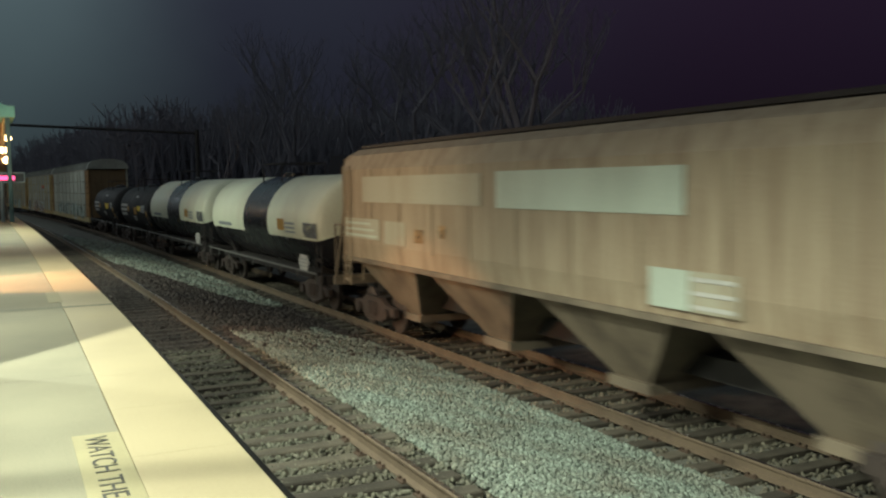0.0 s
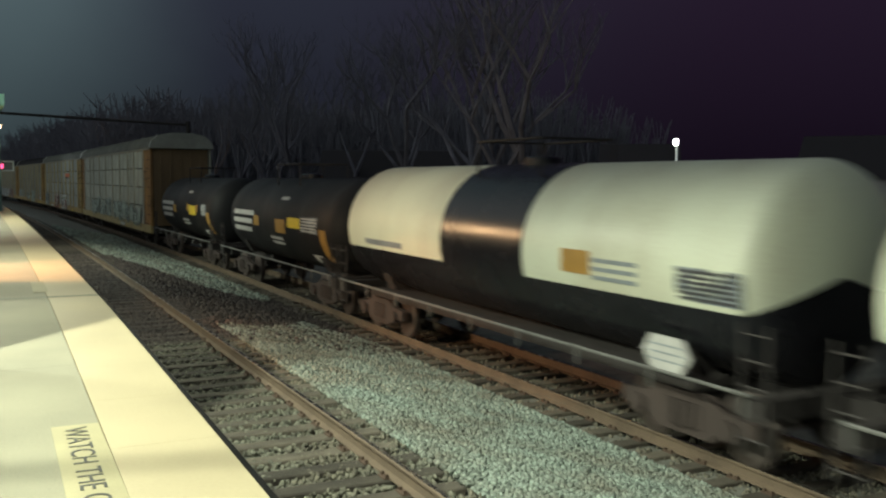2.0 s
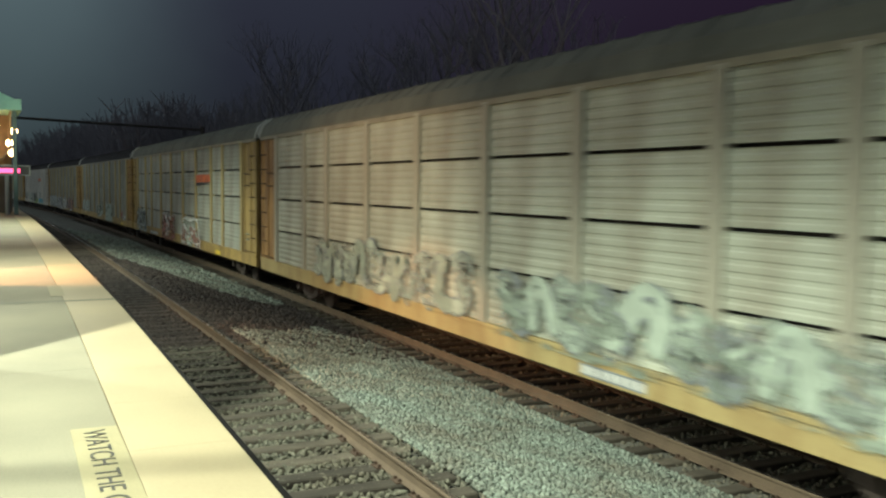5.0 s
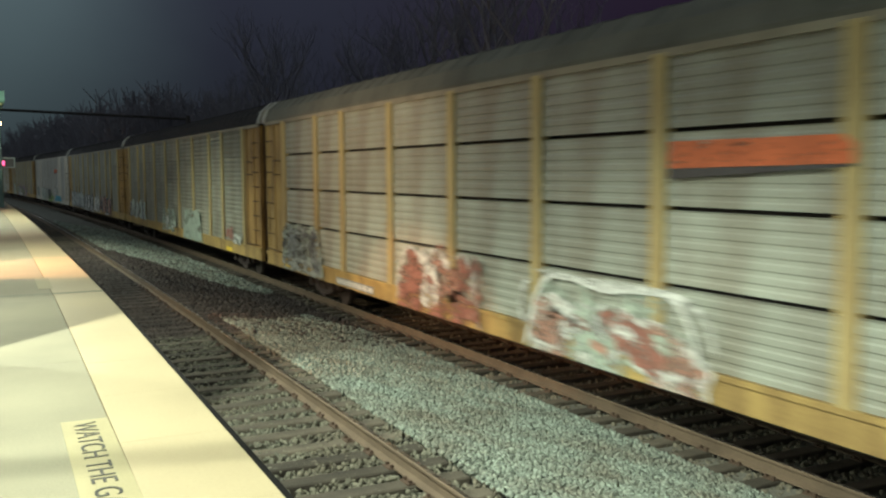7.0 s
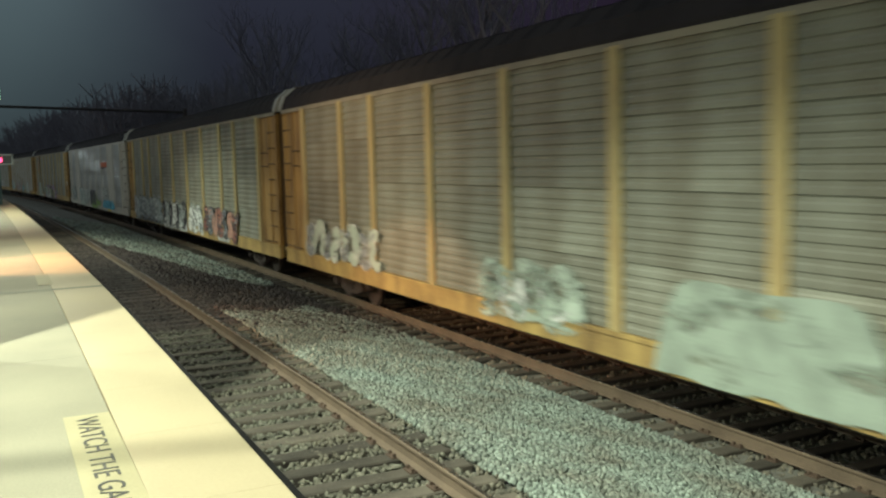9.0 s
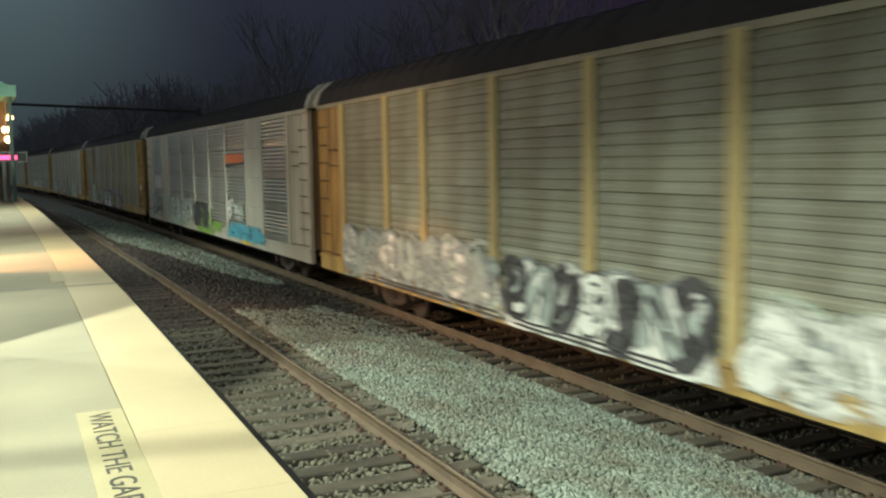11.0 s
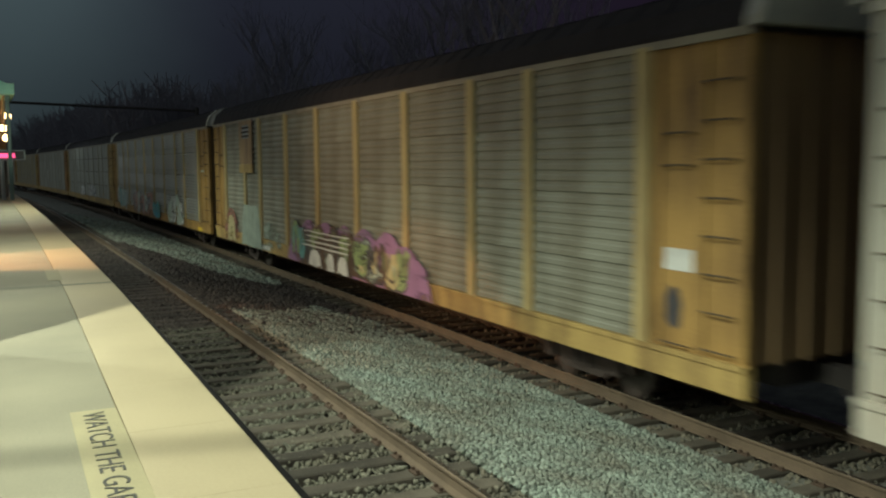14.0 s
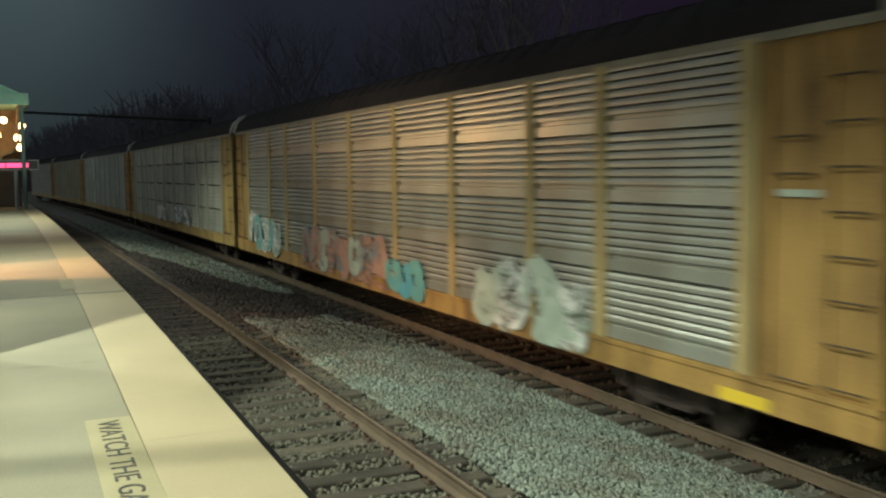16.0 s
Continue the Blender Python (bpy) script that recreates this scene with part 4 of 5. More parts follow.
backing(CARS[3], rg, -4.6, -2.0, 0.85, 2.0, W_WHITE, 2, 0.15, W_PALE)
graffiti(CARS[3], rg, -4.4, -2.2, 0.9, 1.9, [W_GREY, W_WHITE, W_BRIGHT], 3, 0.4)
graffiti(CARS[3], rg, -9.8, -4.9, 0.9, 2.0, [G_BLACK, W_RED, G_PINK, W_GREY], 5)
backing(CARS[4], rg, -9.8, -4.7, 0.92, 1.48, W_BLUE, 11, 0.28, label="band of bright blue spray paint")
backing(CARS[4], rg, -8.6, -4.75, 0.95, 1.42, W_BLUE, 7, 0.3, x=-1.602)
graffiti(CARS[4], rg, -7.0, -4.8, 1.6, 2.2, [W_WHITE, W_PALE, W_WHITE], 3)
backing(CARS[4], rg, -1.5, 1.25, 0.95, 2.05, G_BLACK, 4, 0.12, label="black sprayed block")
backing(CARS[4], rg, -2.4, 0.9, 0.80, 1.04, G_GREEN, 6, 0.6, x=-1.6015, label="green sprayed fringe along the sill")
backing(CARS[4], rg, -2.1, -1.4, 1.0, 1.75, W_LEAF, 2, 0.4, x=-1.6018, label="green sprayed edge")
graffiti(CARS[4], rg, -1.4, 1.2, 1.0, 1.95, [G_BLACK, G_BLACK, W_GREEN, W_BLACK], 3, 0.3, 0.04, 2)
graffiti(CARS[4], rg, -3.6, -2.2, 1.0, 1.3, [G_GREEN, G_GREEN], 2, 0.3, 0.0, 0)
backing(CARS[4], rg, 4.4, 7.0, 0.80, 2.0, G_PALE, 3, 0.12, label="pale green sprayed fill")
backing(CARS[4], rg, 1.7, 4.3, 0.85, 1.95, W_PALE, 3, 0.2, label="pale sprayed fill")
graffiti(CARS[4], rg, 1.6, 7.1, 0.95, 2.1, [W_WHITE, W_PALE, W_SILVER, W_WHITE, W_TEAL], 6, 0.28)
backing(CARS[4], rg, 9.1, 12.0, 1.0, 2.15, W_PALE, 3, 0.1, label="pale sprayed backing")
graffiti(CARS[4], rg, 9.2, 11.9, 1.0, 2.1, [W_GREY, W_PALE, W_WHITE], 4, 0.24)
emblem(CARS[4], -7.35, -4.75, 3.48, 3.88, FLAG_ORANGE)
backing(CARS[5], rg, -5.0, 4.6, 0.76, 2.0, W_PURPLE, 7, 0.22, label="purple sprayed cloud behind the letters")
backing(CARS[5], rg, -5.2, -2.9, 0.76, 1.60, W_PURPLE, 1, 0.4, x=-1.601, label="broad purple sprayed end")
backing(CARS[5], rg, -2.6, 3.4, 0.78, 1.72, G_UMBER, 5, 0.2, x=-1.602, label="dark brown sprayed fill")
graffiti(CARS[5], rg, -4.0, -1.0, 0.85, 1.78, [W_BLACK, W_LEAF, G_CREAM, G_UMBER, W_PALE, W_LEAF], 4, 0.42, 0.05, 5)
graffiti(CARS[5], rg, -1.4, 2.9, 0.80, 1.82, [G_UMBER, W_PALE, G_UMBER, W_LEAF, G_BLACK], 6, 0.36, 0.06, 4)
graffiti(CARS[5], rg, 2.5, 4.0, 0.82, 1.8, [G_BLACK, G_LEAF, G_TEAL], 2, 0.34, 0.05, 3)
for y0, y1 in ((-0.5, 0.3), (0.5, 1.1), (1.5, 2.6)):
    backing(CARS[5], rg, y0, y1, 0.78, 1.22, G_WHITE, 1, 0.4, x=-1.616, label="white sprayed bubble")
sprayed_lines(CARS[5], rg, -0.9, 3.2, (1.30, 1.43, 1.56, 1.69), 0.017, G_WHITE)
backing(CARS[5], rg, 7.5, 10.1, 0.78, 2.15, G_MOSS, 2, 0.02, label="pale painted-over area")
backing(CARS[5], rg, 5.2, 7.4, 0.95, 1.7, W_MOSS, 1, 0.1, label="pale painted-over area")
backing(CARS[5], rg, 10.4, 12.8, 0.78, 1.95, W_RED, 1, 0.6, label="faded red sprayed shape")
backing(CARS[5], rg, 11.0, 12.2, 0.78, 1.7, W_CREAM, 1, 0.3, x=-1.602, label="pale yellow sprayed shape")
part("panel_band", Shape().soft_box(-1.608, -1.58, 8.36, 10.14, 3.22, 3.50, 0.01), END_YELLOW, CARS[5], "yellow strip under the replacement panel", at=pose(0, -shift(CARS[5]), 0))
tan_panel = part("patch_panel", Shape().soft_box(-1.60, -1.585, 8.4, 10.1, 3.50, 4.95, 0.006), TAN_PANEL, CARS[5], "tan replacement panel", at=pose(0, -shift(CARS[5]), 0))
part("vent_plate", Shape().box(-1.606, -1.602, 8.75, 9.65, 4.36, 4.80), G_GREY, tan_panel, "pale vent plate")
for z in (4.40, 4.54, 4.68):
    part("vent_slot", Shape().box(-1.612, -1.607, 8.72, 9.68, z, z + 0.065), SHADOW_GAP, tan_panel)
graffiti(CARS[6], rg, -8.2, -4.7, 0.80, 2.0, [W_PALE, W_WHITE, G_PALE], 3, 0.4)
backing(CARS[6], rg, -0.3, 6.2, 0.85, 2.0, W_PINK, 6, 0.25, W_GREY)
graffiti(CARS[6], rg, -0.2, 6.1, 0.90, 2.0, [G_GREY, G_PINK, W_PINK, G_PALE], 6, 0.36)
graffiti(CARS[6], rg, -2.2, -0.4, 0.90, 1.6, [G_TEAL, G_TEAL, G_BLUE], 2)
graffiti(CARS[6], rg, 8.6, 12.4, 0.95, 2.1, [G_WHITE, W_PALE, G_TEAL], 4)
graffiti(CARS[7], rg, -5.0, -1.5, 1.2, 2.0, [G_WHITE, W_GREY], 4)
graffiti(CARS[7], rg, 1.5, 4.0, 1.0, 1.9, [W_GREY, G_WHITE], 3, 0.26, 0.0, 0)
for i, y0, y1 in ((1, 11.2, 12.0), (1, -8.9, -8.1), (2, -10.6, -9.8), (3, 4.9, 5.7), (4, -7.7, -6.7), (4, -0.9, -0.1), (5, -3.7, -2.9), (6, -11.7, -10.9)):
    part("yellow_mark", Shape().box(-1.556, -1.551, y0, y1, 0.75, 0.90), G_OCHRE, CARS[i], at=pose(0, -shift(CARS[i]), 0))

for i, y0, y1 in ((1, 5.3, 7.7), (0, -6.0, -4.5), (3, -8.0, -6.4), (5, 6.2, 8.0)):
    plate = part("stencil_plate", Shape().box(-1.559, -1.552, y0, y1, 0.77, 0.94), G_GREY, CARS[i], "stencilled strip on the sill")
    for k in range(7):
        w = (y1 - y0) / 7
        part("stencil_bar", Shape().box(-1.563, -1.560, y0 + w * (k + 0.15), y0 + w * (k + 0.8), 0.80, 0.91), G_WHITE, plate)
part("number_bar", Shape().box(-1.545, -1.536, -12.95, -12.35, 3.20, 3.28), G_PALE, CARS[6], at=pose(0, -0.1, 0))
part("white_plate", Shape().soft_box(-1.512, -1.502, -12.95, -12.42, 2.12, 2.40, 0.004), G_WHITE, CARS[5], "small white plate on the end panel")
part("black_stain", Shape().prism([(-12.72, 1.42), (-12.58, 1.36), (-12.46, 1.46), (-12.44, 1.78), (-12.54, 1.92), (-12.68, 1.88), (-12.76, 1.70)], -1.508, -1.502, "x"), G_BLACK, CARS[5], "black sprayed blot")
part("number_bar", Shape().box(-1.508, -1.502, -12.85, -12.45, 1.55, 1.80), W_PALE, CARS[1])

# -- tank cars --
TANK_WHITE = mat("cream_white_tank_paint", (0.68, 0.72, 0.56), 0.42, vary=0.14, scale=0.5, streak=0.5, dirt=(0.40, 0.34, 0.24))
TANK_BLACK = mat("black_tank_paint", (0.013, 0.013, 0.016), 0.27, vary=0.3, scale=0.8)
TANK_DARK = mat("sooty_black_tank_paint", (0.008, 0.0085, 0.010), 0.6, vary=0.4, scale=0.7, streak=0.4, dirt=(0.035, 0.032, 0.028))
TANK_DARK.node_tree.nodes["Principled BSDF"].inputs["Specular IOR Level"].default_value = 0.2
STENCIL = mat("white_stencil_paint", (0.44, 0.44, 0.41), 0.6, vary=0.2, scale=4)
STENCIL_OCHRE = mat("ochre_placard_paint", (0.36, 0.20, 0.04), 0.6, vary=0.2, scale=4)
RAILING = mat("worn_grey_rail_paint", (0.13, 0.13, 0.12), 0.5, vary=0.3, scale=4)


def shell_rings(half, r, depth=0.75):
    """Rings of a shell whose dished heads are so deep."""
    head = [(-half, 0.02), (-half + 0.066 * depth, 0.42 * r), (-half + 0.21 * depth, 0.70 * r), (-half + 0.43 * depth, 0.88 * r), (-half + 0.69 * depth, 0.97 * r), (-half + depth, r)]
    return head + [(-a, b) for a, b in reversed(head)]


def patch(r, zc, y0, y1, a0, a1, lift=0.006, steps=6):
    """A curved piece lying on the shell, between two angles up from the side nearest the platform."""
    s = Shape()
    v = []
    for i in range(steps + 1):
        a = math.pi - radians(a0 + (a1 - a0) * i / steps)
        for y in (y0, y1):
            v.append(((r + lift) * math.cos(a), y, zc + (r + lift) * math.sin(a)))
    return s.add(v, [(2 * i, 2 * i + 1, 2 * i + 3, 2 * i + 2) for i in range(steps)])


def tank_car(label, q, half, body_half, r, zc, body_m, depth=0.75):
    car = car_root("tank_car", label, "tank car", q)
    shell = part("tank_shell", Shape().lathe(shell_rings(body_half, r, depth), 48, "y", 0.0, zc), body_m, car, smooth=True)
    for sgn in (-1, 1):
        y0, y1 = sorted((sgn * (body_half - 2.6), sgn * (half - 0.45)))
        part("stub_sill", Shape().box(-0.35, 0.35, y0, y1, 0.72, 1.02), STEEL_DARK, car)
        y0, y1 = sorted((sgn * (half - 0.75), sgn * (half - 0.5)))
        part("end_sill", Shape().box(-1.45, 1.45, y0, y1, 0.80, 1.05), STEEL_DARK, car)
        y0, y1 = sorted((sgn * (body_half - 1.9), sgn * (body_half - 1.5)))
        part("saddle", Shape().prism([(-0.85, 1.0), (0.85, 1.0), (1.08, zc - r * 0.62), (0.9, zc - r * 0.62), (0.6, zc - r * 0.78), (-0.6, zc - r * 0.78), (-0.9, zc - r * 0.62), (-1.08, zc - r * 0.62)], y0, y1), STEEL_DARK, car)
    rail = Shape()
    for z in (1.10,):
        rail.tube((-1.5, -half + 0.6, z), (-1.5, half - 0.6, z), 0.025, sides=6)
    for i in range(9):
        y = -half + 0.7 + (2 * half - 1.4) * i / 8
        rail.tube((-1.5, y, 0.85), (-1.5, y, 1.14), 0.02, sides=5)
    part("running_rail", rail, RAILING, car, "worn pale handrail along the sill")
    dome = Shape().lathe([(0, 0.34), (0.13, 0.34), (0.16, 0.30), (0.18, 0.10)], 20, "x")
    dome.v = [(b, c, a + zc + r - 0.03) for a, b, c in dome.v]
    part("manway", dome, TANK_BLACK, car)
    for x, y in ((-0.75, -1.1), (0.75, -1.1), (-0.75, 1.1), (0.75, 1.1)):
        part("railing_post", Shape().tube((x, y, zc + r * 0.75), (x, y, zc + r + 0.40), 0.022, sides=6), STEEL_DARK, car)
    for a, b in (((-0.75, -1.1), (0.75, -1.1)), ((-0.75, 1.1), (0.75, 1.1)), ((-0.75, -1.1), (-0.75, 1.1)), ((0.75, -1.1), (0.75, 1.1))):
        part("railing_bar", Shape().tube((*a, zc + r + 0.42), (*b, zc + r + 0.42), 0.022, sides=6), STEEL_DARK, car)
    for sgn in (-1, 1):
        truck(car, sgn * (half - 2.15))
        grab = ladder(-1.42, sgn * (half - 0.62), 0.45, 1.9, 0.4, 5)
        part("end_ladder", grab, STEEL_DARK, car)
    couplers(car, half)
    return car


def white_tank(q, label):
    r, zc, bh = 1.43, 2.38, 6.62
    car = tank_car(label, q, 7.25, bh, r, zc, TANK_WHITE, 0.36)
    # black belly and black band round the middle
    belly = Shape()
    rings = shell_rings(bh + 0.006, r + 0.006, 0.36)
    belly.lathe(rings, 24, "y", 0.0, zc, (math.pi + radians(17), math.tau - radians(17)))
    part("black_belly", belly, TANK_BLACK, car, "glossy black lower shell", smooth=True)
    band = Shape().lathe([(-1.60, r + 0.009), (1.35, r + 0.009)], 48, "y", 0.0, zc, (0, math.tau))
    band.f = band.f[:-2]
    part("black_band", band, TANK_BLACK, car, "black band round the shell", smooth=True)
    part("placard", patch(r, zc, -3.45, -2.73, -9, 5), STENCIL_OCHRE, car)
    for i in range(3):
        part("stencil_bar", patch(r, zc, -4.5, -3.5, -11 + 5 * i, -8.5 + 5 * i), G_GREY, car)
    part("data_panel", patch(r, zc, -6.4, -5.27, -14, 3), W_GREY, car)
    for i in range(6):
        part("stencil_bar", patch(r, zc, -6.35, -5.32, -13.2 + 2.7 * i, -11.6 + 2.7 * i, 0.009), W_BLACK, car)
    part("stencil_bar", patch(r, zc, 3.2, 5.2, -13, -8), G_GREY, car)
    plate = [(-0.45, 0.0), (-0.3, 0.22), (0.3, 0.22), (0.45, 0.0), (0.3, -0.22), (-0.3, -0.22)]
    holder = part("placard", Shape().prism([(-5.05 + a, 1.30 + b) for a, b in plate], -1.36, -1.33, "x"), STENCIL, car, "white six-sided placard")
    for z in (1.2, 1.3, 1.4):
        part("placard_line", Shape().box(-1.366, -1.361, -5.38, -4.72, z - 0.012, z + 0.012), G_GREY, holder)
    part("saddle", Shape().box(-1.2, 1.2, -5.4, 5.4, 0.86, 1.0), STEEL_DARK, car)
    return car


def black_tank(q, label, broad=False):
    r, zc, bh = 1.32, 2.22, 5.65
    car = tank_car(label, q, 6.4, bh, r, zc, TANK_DARK)
    for i in range(3):
        part("stencil_bar", patch(r, zc, 2.0 + 0.2 * i, 4.5, 4 - 12 * i, 11 - 12 * i), STENCIL, car)
    part("placard", patch(r, zc, 1.4, 2.0, -9, 5), STENCIL_OCHRE, car)
    if broad:
        part("placard", patch(r, zc, -1.25, -0.85, -4, 9), STENCIL_OCHRE, car)
        part("placard", patch(r, zc, -2.5, -1.25, -10, 7), G_OCHRE, car, "broad bright yellow placard")
        part("placard", patch(r, zc, -2.9, -2.5, -4, 9), STENCIL_OCHRE, car)
    else:
        part("placard", patch(r, zc, -1.35, -0.4, -14, 4), STENCIL_OCHRE, car)
        part("placard", patch(r, zc, -2.75, -1.6, -5, 8), G_OCHRE, car, "bright yellow placard")
    front = 0.7 if broad else 0.0
    part("data_panel", patch(r, zc, -4.2 - front * 0.2, -2.8 - front, -8, 11), W_GREY, car)
    for i in range(5):
        part("stencil_bar", patch(r, zc, -4.15 - front * 0.2, -2.85 - front, -7 + 3.6 * i, -5.2 + 3.6 * i, 0.009), STENCIL, car)
    part("ochre_band", patch(r, zc, -4.85, -4.35, -42, -2, 0.006, 12), STENCIL_OCHRE, car)
    for i in range(2):
        part("stencil_bar", patch(r, zc, -0.9, 0.3, -24 - 7 * i, -20 - 7 * i), STENCIL, car)
    part("placard", patch(r, zc, -4.0, -3.2, -50, -36, 0.014), G_WHITE, car, "white diamond placard")
    part("stencil_bar", patch(r, zc, -1.2, -0.5, 30, 35), STENCIL, car)
    return car


white_tank(30.22, "cream-white tank car with a black band and black belly")
white_tank(44.77, "cream-white tank car with a black band and black belly")
black_tank(57.85, "sooty black tank car with ochre placards and white stencils")
black_tank(71.15, "sooty black tank car with ochre placards and white stencils", True)

# -- covered hopper --
HOPPER_TAN = mat("tan_hopper_paint", (0.30, 0.245, 0.168), 0.65, vary=0.4, scale=5.5, streak=0.08, dirt=(0.19, 0.13, 0.08), dirt_amount=0.75)
# grime and the shade low on the car, both put into this colour
HOPPER_GRIME_SHADE = mat("grimy_shaded_hopper_paint", (0.17, 0.138, 0.098), 0.8, vary=0.4, scale=1.5, dirt=(0.08, 0.062, 0.045), dirt_amount=0.8)
HOPPER_FAINT = mat("worn_panel_paint", (0.35, 0.345, 0.265), 0.6, vary=0.35, scale=1.0, streak=0.15, dirt=(0.28, 0.2, 0.12))
HOPPER_RUST = worn("thin_rust_patch", mat("orange_rust_paint", (0.30, 0.18, 0.08), 0.75, vary=0.4, scale=3), 0.6, 3.0, 1.0)
HOPPER_WHITE = mat("faded_white_panel_paint", (0.45, 0.52, 0.435), 0.6, vary=0.2, scale=1.0, streak=0.2)


def hopper(q):
    car = car_root("covered_hopper_car", "rust-streaked tan covered hopper car with faded white panels", "hopper car", q)
    half, top, low = 8.3, 4.35, 1.75
    body = Shape()
    body.prism([(-1.50, low), (-1.56, low + 0.4), (-1.56, top - 0.5), (-1.40, top - 0.16), (-1.1, top), (1.1, top), (1.40, top - 0.16), (1.56, top - 0.5), (1.56, low + 0.4), (1.50, low)], -half, half)
    part("body", body, HOPPER_TAN, car)
    rib = Shape().box(-1.575, -1.55, -0.03, 0.03, low + 0.35, top - 0.5).mesh("side_rib", HOPPER_TAN)
    for k in range(11):
        part("side_rib", rib, None, car, at=pose(0, -half + 0.3 + (2 * half - 0.6) * k / 10, 0))
    walkway = Shape()
    walkway.box(-1.05, -0.45, -half, half, top + 0.03, top + 0.10).box(0.45, 1.05, -half, half, top + 0.03, top + 0.10)
    for k in range(9):
        walkway.box(-0.95, 0.95, -half + 0.4 + k * 1.9, -half + 0.5 + k * 1.9, top, top + 0.035)
    part("roof_walk", walkway, STEEL_DARK, car)
    for k in range(4):
        c = -6.0 + 4.0 * k
        bay = Shape()
        v = [(-1.46, c - 1.75, low + 0.02), (1.46, c - 1.75, low + 0.02), (1.46, c + 1.75, low + 0.02), (-1.46, c + 1.75, low + 0.02),
             (-0.72, c - 0.42, 0.55), (0.72, c - 0.42, 0.55), (0.72, c + 0.42, 0.55), (-0.72, c + 0.42, 0.55)]
        bay.add(v, [(0, 1, 2, 3), (7, 6, 5, 4), (0, 4, 5, 1), (1, 5, 6, 2), (2, 6, 7, 3), (3, 7, 4, 0)])
        bay.box(-0.8, 0.8, c - 0.5, c + 0.5, 0.40, 0.56)
        part("hopper_bay", bay, HOPPER_GRIME_SHADE, car)
    part("side_sill", Shape().box(-1.575, -1.46, -half, half, low - 0.06, low + 0.03), HOPPER_GRIME_SHADE, car)
    part("center_sill", Shape().box(-0.3, 0.3, -half - 0.9, half + 0.9, 0.72, 1.05), STEEL_DARK, car)
    for sgn in (-1, 1):
        e = Shape()
        y0 = sgn * half
        y1 = sgn * (half + 0.95)
        e.box(-1.5, 1.5, min(y1, y1 - sgn * 0.12), max(y1, y1 - sgn * 0.12), 0.95, 1.2)
        for x in (-1.45, 1.45):
            e.tube((x, y1 - sgn * 0.06, 1.1), (x, y0, top - 0.9), 0.035, sides=6)
            e.tube((x, y1 - sgn * 0.06, 1.1), (x, y1 - sgn * 0.06, 2.5), 0.022, sides=6)
            e.tube((x, y1 - sgn * 0.06, 2.5), (x, y0, 2.5), 0.022, sides=6)
        part("end_platform", e, HOPPER_GRIME_SHADE, car)
        part("ladder", ladder(-1.60, sgn * (half - 0.4), 1.1, top - 0.4, 0.42, 9), HOPPER_TAN, car)
        part("end_ladder", ladder(-1.2, sgn * (half + 0.15), 1.1, top - 0.2, 0.42, 9, "x"), HOPPER_TAN, car)
        truck(car, sgn * (half - 0.75))
    part("white_panel", Shape().box(-1.579, -1.562, -4.1, 0.6, 3.08, 3.70), HOPPER_WHITE, car, "faded white panel")
    part("white_panel", Shape().box(-1.579, -1.562, 1.15, 6.9, 3.10, 3.68), HOPPER_FAINT, car, "worn faint white panel")
    part("white_panel", Shape().box(-1.579, -1.562, 5.9, 8.1, 2.25, 2.72), HOPPER_FAINT, car)
    for k in range(3):
        part("stencil_bar", Shape().box(-1.592, -1.586, 6.0 + 0.2 * k, 7.9, 2.30 + 0.14 * k, 2.35 + 0.14 * k), HOPPER_WHITE, car)
    part("data_panel", Shape().box(-1.579, -1.562, -4.2, -3.45, 1.90, 2.40), HOPPER_WHITE, car)
    part("data_panel", Shape().box(-1.579, -1.562, -5.05, -4.22, 1.90, 2.40), HOPPER_FAINT, car)
    for k in range(3):
        part("stencil_bar", Shape().box(-1.592, -1.586, -5.0, -4.27, 1.94 + 0.17 * k, 1.99 + 0.17 * k), STENCIL, car)
    for y0, y1, z0, z1, m in ((3.6, 4.0, 2.3, 2.58, HOPPER_RUST), (2.6, 2.85, 2.45, 2.7, HOPPER_RUST), (4.5, 5.6, 2.2, 2.7, HOPPER_FAINT)):
        part("worn_patch", Shape().box(-1.572, -1.562, y0, y1, z0, z1), m, car, "worn patch of old paint")
    couplers(car, half + 1.5)
    return car


hopper(13.0)

# ---- station at the far end of the platform ----
sx, sy = bend(-1.2, 48.0)
station = thing("station_shelter", "green-roofed station shelter lit warm from inside, on the platform", "shelter", at=pose(sx, sy, 0, 0, 0, 1.5))
part("roof_fascia", Shape().box(-4.0, 2.25, -2.2, 2.6, 4.75, 5.25), GREEN, station, "green painted fascia")
part("roof", Shape().prism([(-4.2, 5.25), (2.0, 5.25), (1.2, 5.62), (-3.4, 5.62)], -2.0, 2.4), GREEN, station)
part("roof_tier", Shape().prism([(-3.2, 5.62), (1.0, 5.62), (0.5, 6.0), (-2.6, 6.0)], -1.4, 1.8), GREEN, station, "small upper tier of the green roof")
# black panel puts the shade of the open lower part into colour
part("wall", Shape().box(-3.8, 1.9, 1.9, 2.1, 0.0, 2.30), SIGN_BLACK, station, "black panel in place of the dark opening")
part("upper_wall", Shape().box(-3.8, 1.9, 1.9, 2.1, 2.31, 4.75), WOOD_WALL, station, "lamp-lit upper wall")
part("ceiling_cove", Shape().prism([(1.10, 2.40), (1.55, 2.62), (1.80, 3.05), (1.85, 4.75), (1.78, 4.75), (1.73, 3.10), (1.50, 2.70), (1.10, 2.48)], -1.68, 1.89), WOOD_WALL, station, "curved timber lantern side")
